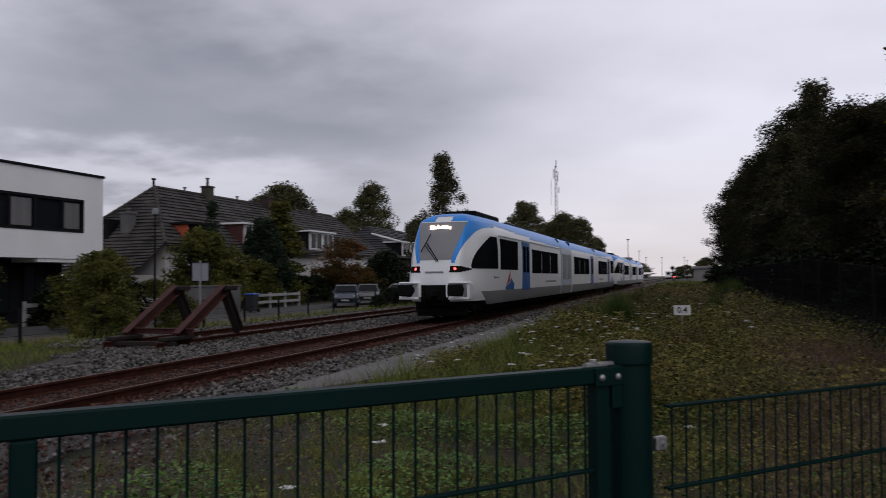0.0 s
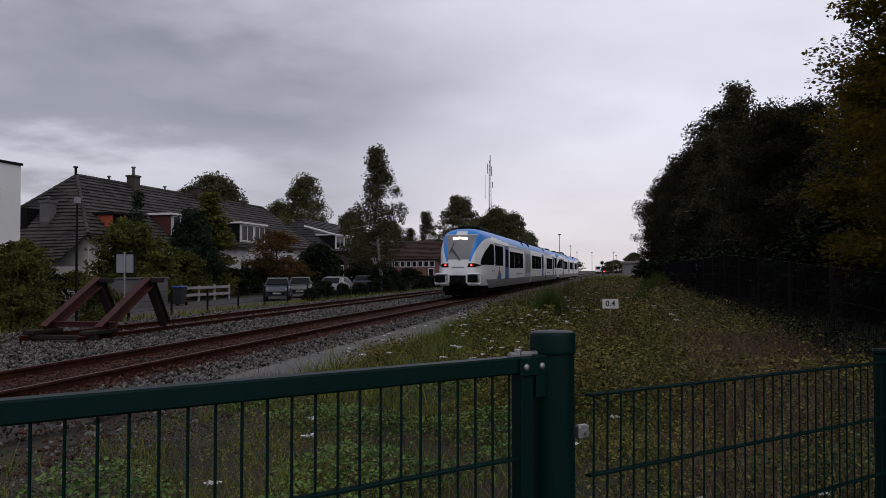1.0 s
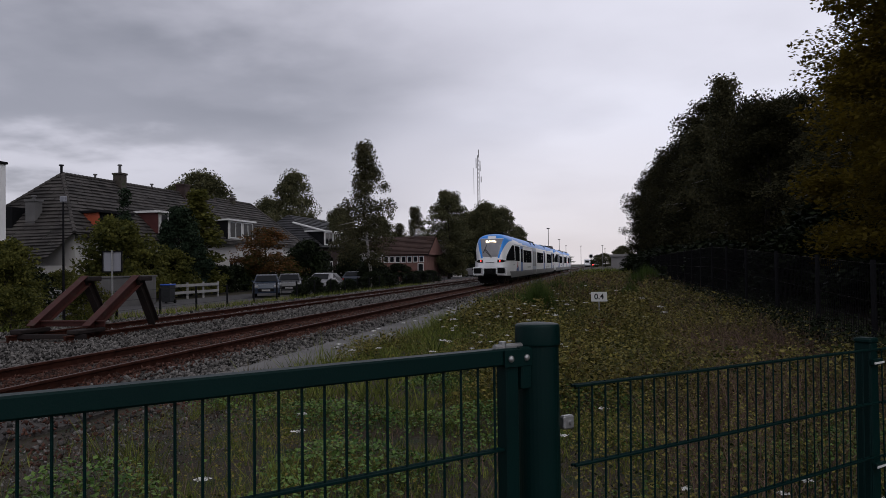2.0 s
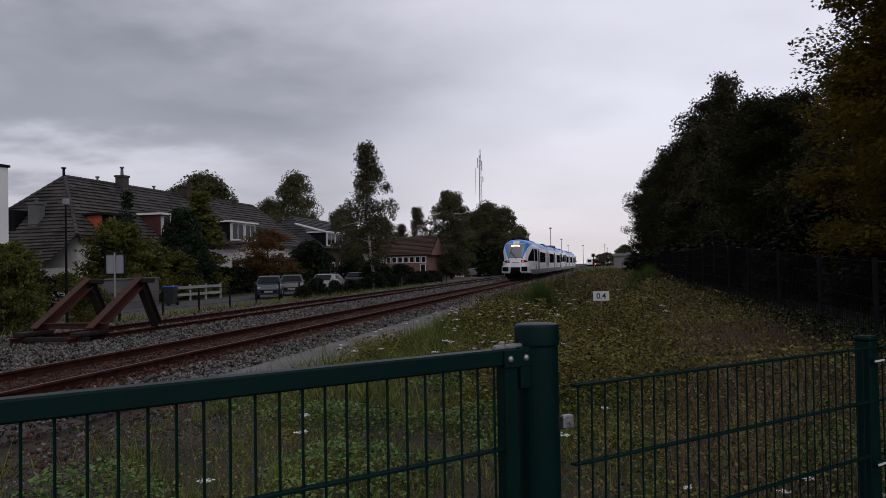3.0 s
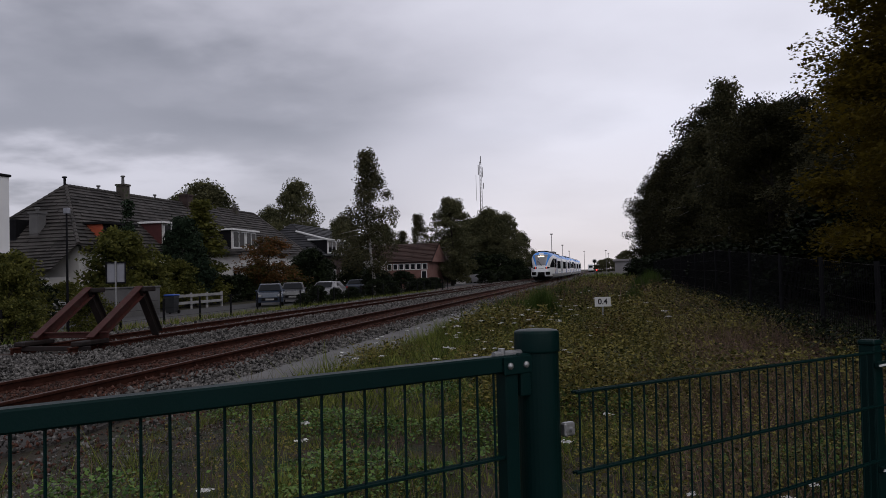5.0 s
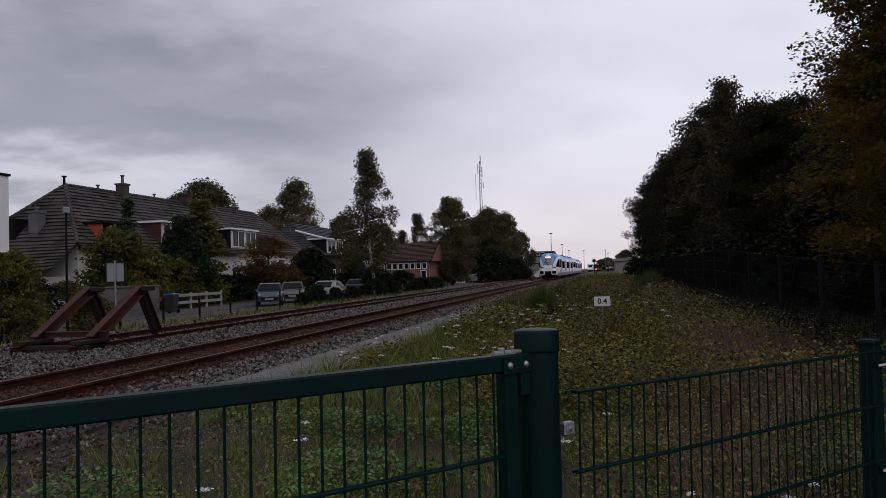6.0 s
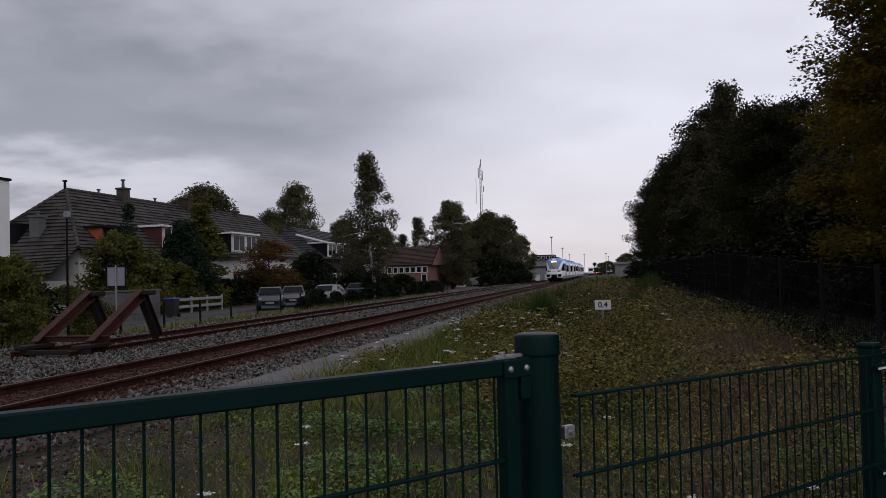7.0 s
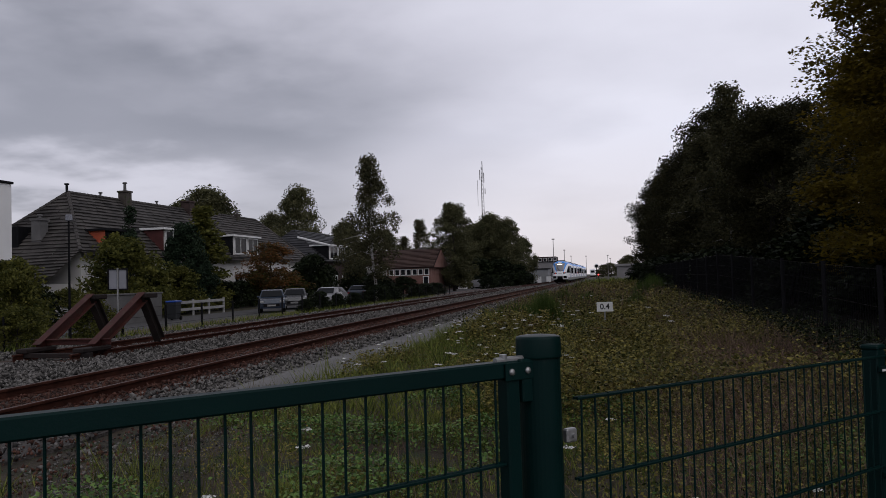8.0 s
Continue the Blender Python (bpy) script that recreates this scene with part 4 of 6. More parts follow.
        add("blue_mark", prism(bmesh.new(), [(sg * 1.460, 4.4, 0.99), (sg * 1.460, 5.9, 0.99), (sg * 1.460, 6.0, 1.2), (sg * 1.460, 5.4, 1.44), (sg * 1.460, 5.15, 1.25), (sg * 1.460, 4.4, 1.09)], (sg * 0.006, 0, 0)), M["train_door"], body, "blue swoosh mark")
        pane("lettering_bar", 13.4, 16.6, 1.18, 1.30, M["train_grey"], body, 0.004, "row of tiny grey lettering")
        pane("lettering_bar", 2.6, 3.4, 1.42, 1.50, M["train_grey"], body, 0.004)
    coup = add_box(box(-0.46, 0.46, -0.02, 0.3, 0.70, 1.22, 0.02), -0.16, 0.16, -0.36, -0.02, 0.82, 1.06, 0.03)
    add_rod(coup, (0, -0.36, 0.94), (0, -0.46, 0.94), 0.13, n=12)
    add("coupler", coup, M["rubber"], body, "black centre coupler")
    hose = add_rod(rod((-0.34, -0.12, 1.0), (-0.30, -0.16, 0.62), 0.02, n=6), (0.3, -0.12, 1.0), (0.36, -0.16, 0.66), 0.02, n=6)
    add("brake_hose", hose, M["rubber"], body)
    disp = bmesh.new()
    rr = random.Random(3)
    def scr(z):
        return nose_front(z) - 0.05
    x = -0.40
    while x < 0.36:
        w = rr.uniform(0.05, 0.11)
        h = rr.uniform(0.12, 0.2)
        y = scr(3.22)
        add_box(disp, x, x + w, y - 0.0, y + 0.03, 3.12, 3.12 + h)
        x += w + 0.018
    add("destination_display", disp, M["display"], body, "glowing amber destination letters, unreadable")
    wip = add_rod(add_rod(rod((0.12, 0.10, 2.02), (-0.38, scr(2.66) - 0.02, 2.66), 0.02, n=6), (0.06, 0.10, 2.02), (-0.44, scr(2.60) - 0.02, 2.60), 0.014, n=6), (-0.52, scr(2.36) - 0.03, 2.36), (-0.30, scr(2.98) - 0.03, 2.98), 0.018, n=6)
    add("wiper", wip, M["rubber"], body, "black windscreen wiper")
    name_bar = box(-0.32, 0.32, nose_front(1.62) - 0.012, nose_front(1.62) + 0.01, 1.63, 1.68)
    add("name_strip", name_bar, M["train_grey"], body, "thin grey lettering strip")
    roof = add_box(box(-0.62, 0.62, 3.2, 7.0, 3.76, 3.98, 0.05), -0.5, 0.5, 9, 14.5, 3.78, 3.92, 0.05)
    add("roof_unit", roof, M["rubber"], body, "black roof equipment")
    under = add_box(box(-1.1, 1.1, 1.2, CAR - 0.2, 0.30, 0.80, 0.05), -0.9, 0.9, 0.8, 1.1, 0.14, 0.7, 0.04)
    add("underframe", under, M["rubber"], body, "black underframe")
    bog = box(-1.05, 1.05, 2.2, 4.8, 0.25, 0.62, 0.05)
    bogie = add("bogie", bog, M["rubber"], None, "black bogie frame")
    for y in (2.5, 4.5):
        add("wheelset", add_rod(add_rod(rod((-0.80, y, 0.40), (-0.69, y, 0.40), 0.40, n=24), (0.69, y, 0.40), (0.80, y, 0.40), 0.40, n=24), (-0.7, y, 0.40), (0.7, y, 0.40), 0.08, n=8), M["rail_side"], bogie, "steel wheelset")
    add("bellows", box(-1.3, 1.3, CAR, CAR + 0.25, 0.75, 3.6, 0.12), M["rubber"], body, "black gangway bellows")


def section(name, train, y0, y1, skin_mat, label):
    """A straight length of car body between two joints."""
    bm = bmesh.new()
    rows = []
    zz = [0.5, 0.6, 0.98, 2.4, 2.9, 3.13, 3.3, 3.42, 3.6, 3.72, 3.80, 3.85]
    for y in (y0, y1):
        loop = [(half_width(z), y, z) for z in zz] + [(-half_width(z), y, z) for z in zz[::-1]]
        rows.append([bm.verts.new(p) for p in loop])
    n = len(rows[0])
    for i in range(n):
        f = bm.faces.new([rows[0][i], rows[0][(i + 1) % n], rows[1][(i + 1) % n], rows[1][i]])
        z = sum(v.co.z for v in f.verts) / 4
        f.material_index = 1 if z > 3.18 else (2 if z < 0.98 else 0)
    bm.faces.new(rows[0][::-1]), bm.faces.new(rows[1])
    bmesh.ops.recalc_face_normals(bm, faces=bm.faces)
    return part(name, bm, [M[skin_mat], M["train_blue"], M["train_grey"]], train, label)


def build_train():
    L = 55.0
    unit_a = thing("train_unit", pose(NEAR_X, 24.4, RAIL_Z), "white and blue articulated diesel train unit", "train", "coupled train units")
    end_car(unit_a, False, L)
    end_car(unit_a, True, L)
    mod = section("power_module", unit_a, 18.65, 22.7, "module", "pale grey-blue power module")
    mid = section("middle_car", unit_a, 22.95, L - CAR - 0.25, "train_white", "white middle car with blue roof edge")
    part("bellows", box(-1.3, 1.3, 22.7, 22.95, 0.75, 3.6, 0.1), M["rubber"], mid, "black gangway bellows")
    for s in (1, -1):
        for y in (19.1, 20.9):
            grille = part("vent_grille", box(s * 1.455 - 0.012, s * 1.455 + 0.012, y, y + 1.4, 1.3, 2.75, 0.005), M["train_grey"], mod)
        for y, w in ((23.7, 2.6), (26.4, 2.6), (29.1, 2.6)):
            part("side_window", box(s * 1.457 - 0.012, s * 1.457 + 0.012, y, y + w - 0.06, 1.62, 2.72, 0.01), M["train_glass"], mid)
        door = part("door", box(s * 1.456 - 0.012, s * 1.456 + 0.012, 32.6, 34.3, 0.92, 2.98, 0.01), M["train_door"], mid, "deep blue passenger door")
        for y in (32.75, 33.5):
            part("door_pane", box(s * 1.463 - 0.012, s * 1.463 + 0.012, y, y + 0.62, 1.65, 2.80, 0.01), M["train_glass"], door)
    part("roof_unit", box(-0.6, 0.6, 24.5, 29.5, 3.78, 3.95, 0.05), M["rubber"], mid, "black roof equipment")
    part("underframe", box(-1.1, 1.1, 18.8, L - 18.8, 0.30, 0.75, 0.05), M["rubber"], mid, "black underframe")
    for c in (20.7, 29.6):
        bog = part("bogie", box(-1.05, 1.05, c - 1.4, c + 1.4, 0.2, 0.6, 0.05), M["rubber"], unit_a, "black bogie")
        for y in (c - 1, c + 1):
            part("wheelset", add_rod(add_rod(rod((-0.80, y, 0.43), (-0.69, y, 0.43), 0.43, n=24), (0.69, y, 0.43), (0.80, y, 0.43), 0.43, n=24), (-0.7, y, 0.43), (0.7, y, 0.43), 0.08, n=8), M["rail_side"], bog, "steel wheelset")
    return unit_a, copy_thing(unit_a, pose(NEAR_X, 24.4 + L + 0.7, RAIL_Z))


TRAIN = build_train()


def motions():
    rows = [(0.0, 24.5), (0.5, 32.0), (1.0, 39.8), (1.5, 47.8), (3.0, 70.2), (3.5, 77.2), (4.0, 84.0), (4.5, 90.6), (6.0, 109.7), (6.5, 115.6), (7.0, 121.2), (7.5, 126.5), (8.0, 131.5)]
    for k, u in enumerate(TRAIN):
        walk(u, [(t, pose(line_x(NEAR_X, y + k * 55.7), y + k * 55.7, RAIL_Z, 0, 0, TURN)) for t, y in rows])


# ---- houses along the street ----
def tiled(bm, e0, e1, r1, r0, course=0.37, wide=0.9, lift=0.10, seed=1, mi=0):
    """A tiled roof slope from the eaves e0-e1 to the ridge r0-r1, in overlapping courses."""
    e0, e1, r0, r1 = Vector(e0), Vector(e1), Vector(r0), Vector(r1)
    n = (e1 - e0).cross(r0 - e0 if (r0 - e0).length > 0.1 else r1 - e0).normalized()
    if n.z < 0:
        n = -n
    rr = random.Random(seed)
    rows = max(2, int(((r0 + r1) / 2 - (e0 + e1) / 2).length / course))
    for i in range(rows):
        a, b = i / rows, min(1.0, (i + 1.12) / rows)
        p0, p1 = e0.lerp(r0, a), e1.lerp(r1, a)
        q0, q1 = e0.lerp(r0, b), e1.lerp(r1, b)
        cols = max(1, int((p1 - p0).length / wide))
        for j in range(cols):
            u, v = j / cols, (j + 1) / cols
            up = n * (lift + rr.uniform(-0.03, 0.03))
            pts = [p0.lerp(p1, u) + up, p0.lerp(p1, v) + up, q0.lerp(q1, v) + n * 0.004, q0.lerp(q1, u) + n * 0.004]
            if (pts[2] - pts[3]).length < 0.02:
                pts = pts[:3]
            poly(bm, pts, mi)
            poly(bm, [p0.lerp(p1, u), p0.lerp(p1, v), p0.lerp(p1, v) + up, p0.lerp(p1, u) + up], mi)
    return bm


def hip_solid(c, ra, rb, t=0.06):
    """The closed body of a hipped roof under its tiles."""
    bm = bmesh.new()
    v = [bm.verts.new((x, y, z - t)) for x, y, z in (*c, ra, rb)]
    for f in ((0, 1, 5, 4), (3, 0, 4), (1, 2, 5), (2, 3, 4, 5), (3, 2, 1, 0)):
        bm.faces.new([v[i] for i in f])
    bmesh.ops.recalc_face_normals(bm, faces=bm.faces)
    return bm


def window(parent, m, w, h, bars=1, frame_mat="white_paint", curtain=False):
    """A framed window in the wall; it looks along its local -y."""
    f = bmesh.new()
    for x0, x1, z0, z1 in ((-w / 2, w / 2, h - 0.08, h), (-w / 2, w / 2, 0, 0.08), (-w / 2, -w / 2 + 0.08, 0.08, h - 0.08), (w / 2 - 0.08, w / 2, 0.08, h - 0.08)):
        add_box(f, x0, x1, -0.06, 0.06, z0, z1)
    for k in range(bars):
        x = -w / 2 + w * (k + 1) / (bars + 1)
        add_box(f, x - 0.035, x + 0.035, -0.05, 0.05, 0.08, h - 0.08)
    bmesh.ops.transform(f, matrix=m, verts=f.verts)
    win = part("window", f, M[frame_mat], parent)
    for k in range(bars + 1):
        a, b = -w / 2 + 0.08 + (w - 0.16) * k / (bars + 1), -w / 2 + 0.08 + (w - 0.16) * (k + 1) / (bars + 1)
        part("pane", box(a, b, -0.012, 0.012, 0.08, h - 0.08, 0, m), M["glass"], win)
    if curtain:
        part("curtain", box(-w / 2 + 0.1, w / 2 - 0.1, 0.016, 0.03, 0.09, h - 0.1, 0, m), M["curtain"], win)
    return win


EAST = lambda x, y, z: pose(x, y, z, 0, 0, 90)     # facing +x
SOUTH = lambda x, y, z: pose(x, y, z)              # facing -y


def build_white_house():
    h = thing("modern_house", pose(0, 0, 0), "modern white rendered house with a dark ground floor", "house")
    x0, x1, y0, y1, zb, zt = -38.0, -28.5, 12.0, 31.6, 2.6, 6.72
    for a in ((x1 - 0.3, x1, y0, 17.0, zb, zt), (x1 - 0.3, x1, 30.3, y1, zb, zt), (x1 - 0.3, x1, 17.0, 30.3, zb, 3.88), (x1 - 0.3, x1, 17.0, 30.3, 5.5, zt), (x0, x1 - 0.3, y1 - 0.3, y1, zb, zt), (x0, x1 - 0.3, y0, y0 + 0.3, zb, zt), (x0, x0 + 0.3, y0 + 0.3, y1 - 0.3, zb, zt)):
        part("wall", box(*a), M["white_wall"], h, "smooth white rendered wall")
    part("storey_floor", box(x0 + 0.3, x1 - 0.3, y0 + 0.3, y1 - 0.3, zb, zb + 0.2), M["white_wall"], h)
    part("roof_trim", add_box(box(x0 - 0.08, x1 + 0.08, y0 - 0.08, y1 + 0.08, zt, zt + 0.12, 0.02), x0 + 0.3, x1 - 0.3, y0 + 0.3, y1 - 0.3, zt - 0.2, zt - 0.01), M["dark_trim"], h, "dark flat roof edge")
    f = bmesh.new()
    add_box(f, x1 - 0.14, x1 + 0.03, 17.0, 30.3, 5.38, 5.5)
    add_box(f, x1 - 0.14, x1 + 0.03, 17.0, 30.3, 3.88, 4.0)
    ys = [17.0, 19.4, 22.0, 23.4, 25.9, 27.3, 28.9, 30.16]
    for y in ys:
        add_box(f, x1 - 0.14, x1 + 0.03, y, y + 0.14, 4.0, 5.38)
    win = part("strip_window", f, M["dark_trim"], h, "long dark-framed strip window")
    for k, (a, b) in enumerate(zip(ys, ys[1:])):
        part("pane", box(x1 - 0.10, x1 - 0.08, a + 0.14, b, 4.0, 5.38), M["glass"], win)
        if k in (2, 4, 6):
            part("curtain", box(x1 - 0.07, x1 - 0.045, a + 0.2, b - 0.1, 4.05, 5.3), M["curtain"], win, "pale grey curtain")
    low = bmesh.new()
    add_box(low, x0 + 0.6, x1 - 1.6, y0 + 0.6, y1 - 1.0, -0.45, zb)
    part("ground_floor", low, M["dark_trim"], h, "dark recessed ground floor")
    for y, w in ((15, 2.2), (18.2, 2.4), (21.4, 2.2), (24.2, 1.6), (26.6, 1.8), (28.9, 1.4)):
        window(h, EAST(x1 - 1.54, y, 0.1), w, 2.2, 1, "dark_trim", curtain=y in (21.4, 26.6))
    part("balcony_slab", box(x1 - 1.6, x1 - 0.05, y1 - 4.0, y1 - 0.05, zb - 0.18, zb - 0.004), M["white_paint"], h)


def chimney(parent, x, y, z0, z1, w, material, pot=0.6):
    bm = box(x - w / 2, x + w / 2, y - w / 2, y + w / 2, z0, z1)
    add_box(bm, x - w / 2 - 0.07, x + w / 2 + 0.07, y - w / 2 - 0.07, y + w / 2 + 0.07, z1, z1 + 0.14)
    c = part("chimney", bm, M[material], parent, "brick chimney stack")
    if pot:
        part("chimney_pot", add_rod(rod((x, y, z1 + 0.14), (x, y, z1 + 0.14 + pot), 0.13, 0.11, n=10), (x, y, z1 + 0.14 + pot), (x, y, z1 + 0.24 + pot), 0.2, 0.16, n=10), M["concrete"], c)


def dormer(parent, xf, y0, y1, z0, z1, slope, cheek, win_frame="white_paint", bars=2, edge="white_paint"):
    """A flat-roofed dormer with its front at xf; slope(z) gives the roof's x at that height."""
    d = part("dormer", box(xf - 0.10, xf - 0.02, y0 + 0.12, y1 - 0.12, z0, z1), M["cream_wall"] if cheek != "orange" else M["dark_trim"], parent, "boarded dormer")
    for y in (y0, y1 - 0.12):
        bm = prism(bmesh.new(), [(xf, y, z0), (xf, y, z1), (slope(z1), y, z1), (slope(z0) if slope(z0) < xf else xf - 0.02, y, z0)], (0, 0.12, 0))
        part("cheek", bm, M[cheek], d, cheek.replace("_", " ") + " boarded cheek")
    part("dormer_roof", box(slope(z1) - 0.1, xf + 0.25, y0 - 0.2, y1 + 0.2, z1, z1 + 0.16, 0.01), M[edge], d, "pale flat dormer roof edge")
    window(parent, EAST(xf - 0.02, y0 + 0.12 + (y1 - y0) * 0.28, z0 + 0.1), (y1 - y0) * 0.45, z1 - z0 - 0.15, 1, win_frame, True)
    window(parent, EAST(xf - 0.02, y0 + 0.08 + (y1 - y0) * 0.76, z0 + 0.1), (y1 - y0) * 0.4, z1 - z0 - 0.15, bars - 1, win_frame)


def build_row():
    h = thing("terraced_houses", pose(0, 0, 0), "white terrace with a weathered tiled mansard roof and dormers", "house")
    xf, xb, xr, y0, y1, ze, zr = -34.0, -43.0, -38.5, 43.5, 82.0, 4.0, 8.5
    w = bmesh.new()
    add_box(w, xf - 0.6, xf - 0.3, y0 + 0.4, y1 - 0.4, -0.45, ze + 0.1)
    add_box(w, xb + 0.3, xb + 0.6, y0 + 0.4, y1 - 0.4, -0.45, ze + 0.1)
    add_box(w, xb + 0.6, xf - 0.6, y0 + 0.4, y0 + 0.7, -0.45, ze + 0.1)
    add_box(w, xb + 0.6, xf - 0.6, y1 - 0.7, y1 - 0.4, -0.45, ze + 0.1)
    part("wall", w, M["cream_wall"], h, "off-white painted outer wall")
    r = bmesh.new()
    ra, rb = (xr, 48.0, zr), (xr, 77.5, zr)
    c = [(xf, y0, ze), (xf, y1, ze), (xb, y1, ze), (xb, y0, ze)]
    tiled(r, c[0], c[1], rb, ra, seed=2)
    tiled(r, c[3], c[0], ra, ra, seed=3)
    tiled(r, c[1], c[2], rb, rb, seed=4)
    tiled(r, c[2], c[3], ra, rb, seed=5)
    # eaves kick out below
    tiled(r, (xf + 0.35, y0 - 0.1, ze - 0.3), (xf + 0.35, y1 + 0.1, ze - 0.3), c[1], c[0], seed=6)
    tiled(r, (xb - 0.4, y0 - 2.7, ze - 2.2), (xf - 0.25, y0 - 2.2, ze - 1.65), (xf - 0.02, y0, ze + 0.02), (xb, y0, ze + 0.02), seed=7)
    roof = part("roof", hip_solid(c, ra, rb), M["dark_trim"], h, "steep hipped roof")
    tagged(part("roof_tiles", r, M["tile"], roof, "mossy dark grey-brown roof tiles"), kind="stuff")
    for i, (p, q) in enumerate(((ra, rb), (c[0], ra), (c[3], ra), (c[1], rb))):
        p, q = Vector(p) + Vector((0, 0, 0.05)), Vector(q) + Vector((0, 0, 0.05))
        bm = bmesh.new()
        n = int((q - p).length / 0.42)
        for k in range(n):
            add_rod(bm, p.lerp(q, k / n), p.lerp(q, (k + 1.1) / n), 0.15, 0.12, n=8)
        part("ridge_tiles", bm, M["tile"], roof)
    slope = lambda z: xf + (xr - xf) * (z - ze) / (zr - ze)
    dormer(h, -34.15, 46.1, 49.6, 4.45, 5.5, slope, "orange", "dark_trim", edge="dark_trim")
    dormer(h, -34.1, 53.0, 57.6, 4.35, 5.95, slope, "maroon")
    dormer(h, -34.1, 64.0, 69.2, 4.25, 5.95, slope, "dark_trim")
    chimney(h, xr + 0.3, 54.2, 7.7, 9.15, 0.72, "brick_mossy", 0.6)
    chimney(h, xr + 0.2, 63.6, 7.7, 9.2, 0.85, "brick_dark", 0.25)
    chimney(h, xr + 0.2, 73.0, 7.9, 8.75, 0.5, "brick_mossy", 0.3)
    chimney(h, -38.0, 44.6, 3.4, 6.25, 0.72, "concrete", 0.2)
    for y in (51.6, 59.0):
        part("vent_pipe", add_rod(rod((xr, y, 8.3), (xr, y, 8.85), 0.08, n=8), (xr, y, 8.85), (xr, y, 8.95), 0.15, n=8), M["concrete"], roof)
    part("vent_pipe", add_rod(rod((xr, 47.9, 8.3), (xr, 47.9, 9.1), 0.09, n=8), (xr, 47.9, 9.1), (xr, 47.9, 9.2), 0.17, n=8), M["dark_trim"], roof)
    part("hip_window", box(-40.7, -39.1, 43.9, 46.2, 4.3, 5.9, 0.03), M["dark_trim"], h, "dark dormer in the hip")
    for y, ww in ((45.8, 1.6), (50.0, 1.8), (55, 2.4), (60, 1.2), (65.4, 1.6), (71, 2.2), (76, 1.4), (80.5, 1.8)):
        window(h, EAST(xf - 0.29, y, 0.6), ww, 1.7, 1)
    for y in (48.0, 58.0, 68.0, 73.6):
        part("door", box(xf - 0.32, xf - 0.24, y - 0.5, y + 0.5, -0.38, 1.9), M["dark_trim"], h, "dark front door")
    # annex at the street end
    part("annex", box(xb + 0.6, xf - 0.9, y0 - 1.7, y0 + 0.38, -0.45, 1.9), M["cream_wall"], h, "low off-white annex")
    for y in (66.9, 70.0, 72.3, 74.6, 77.2):
        part("porch_pillar", box(xf + 1.6, xf + 2.0, y - 0.2, y + 0.2, -0.42, 2.6, 0.01), M["white_paint"], h)
    part("porch_roof", box(xf - 0.28, xf + 2.3, 66.3, 77.8, 2.6, 2.85, 0.02), M["white_paint"], h)


def build_dark_house():
    h = thing("corner_house", pose(0, 0, 0), "brick house with a dark glazed tile roof and dormer", "house")
    xf, xb, xr, y0, y1, ze, zr = -34.5, -45.5, -40.0, 88.0, 106.0, 4.0, 8.3
    part("wall", box(xb + 0.4, xf - 0.4, y0 + 0.4, y1 - 0.4, -0.45, ze + 0.1), M["brick_dark"], h, "dark brick outer wall")
    r = bmesh.new()
    ra, rb = (xr, 91.0, zr), (xr, 103.0, zr)
    c = [(xf, y0, ze), (xf, y1, ze), (xb, y1, ze), (xb, y0, ze)]
    tiled(r, c[0], c[1], rb, ra, seed=12)
    tiled(r, c[3], c[0], ra, ra, seed=13)
    tiled(r, c[1], c[2], rb, rb, seed=14)
    tiled(r, c[2], c[3], ra, rb, seed=15)
    roof = part("roof", hip_solid(c, ra, rb), M["dark_trim"], h, "hipped roof")
    tagged(part("roof_tiles", r, M["tile_dark"], roof, "dark glazed roof tiles"), kind="stuff")
    slope = lambda z: xf + (xr - xf) * (z - ze) / (zr - ze)
    dormer(h, -34.7, 89.5, 95.5, 4.3, 6.0, slope, "dark_trim", bars=3)
    for y in (92, 95.5, 99, 103):
        window(h, EAST(xf - 0.34, y, 0.7), 1.6, 1.6, 1)
    part("bargeboard", rod((slope(7.2), 89.1, 7.2), (-34.3, 89.1, 6.0), 0.12, n=6), M["white_paint"], h)


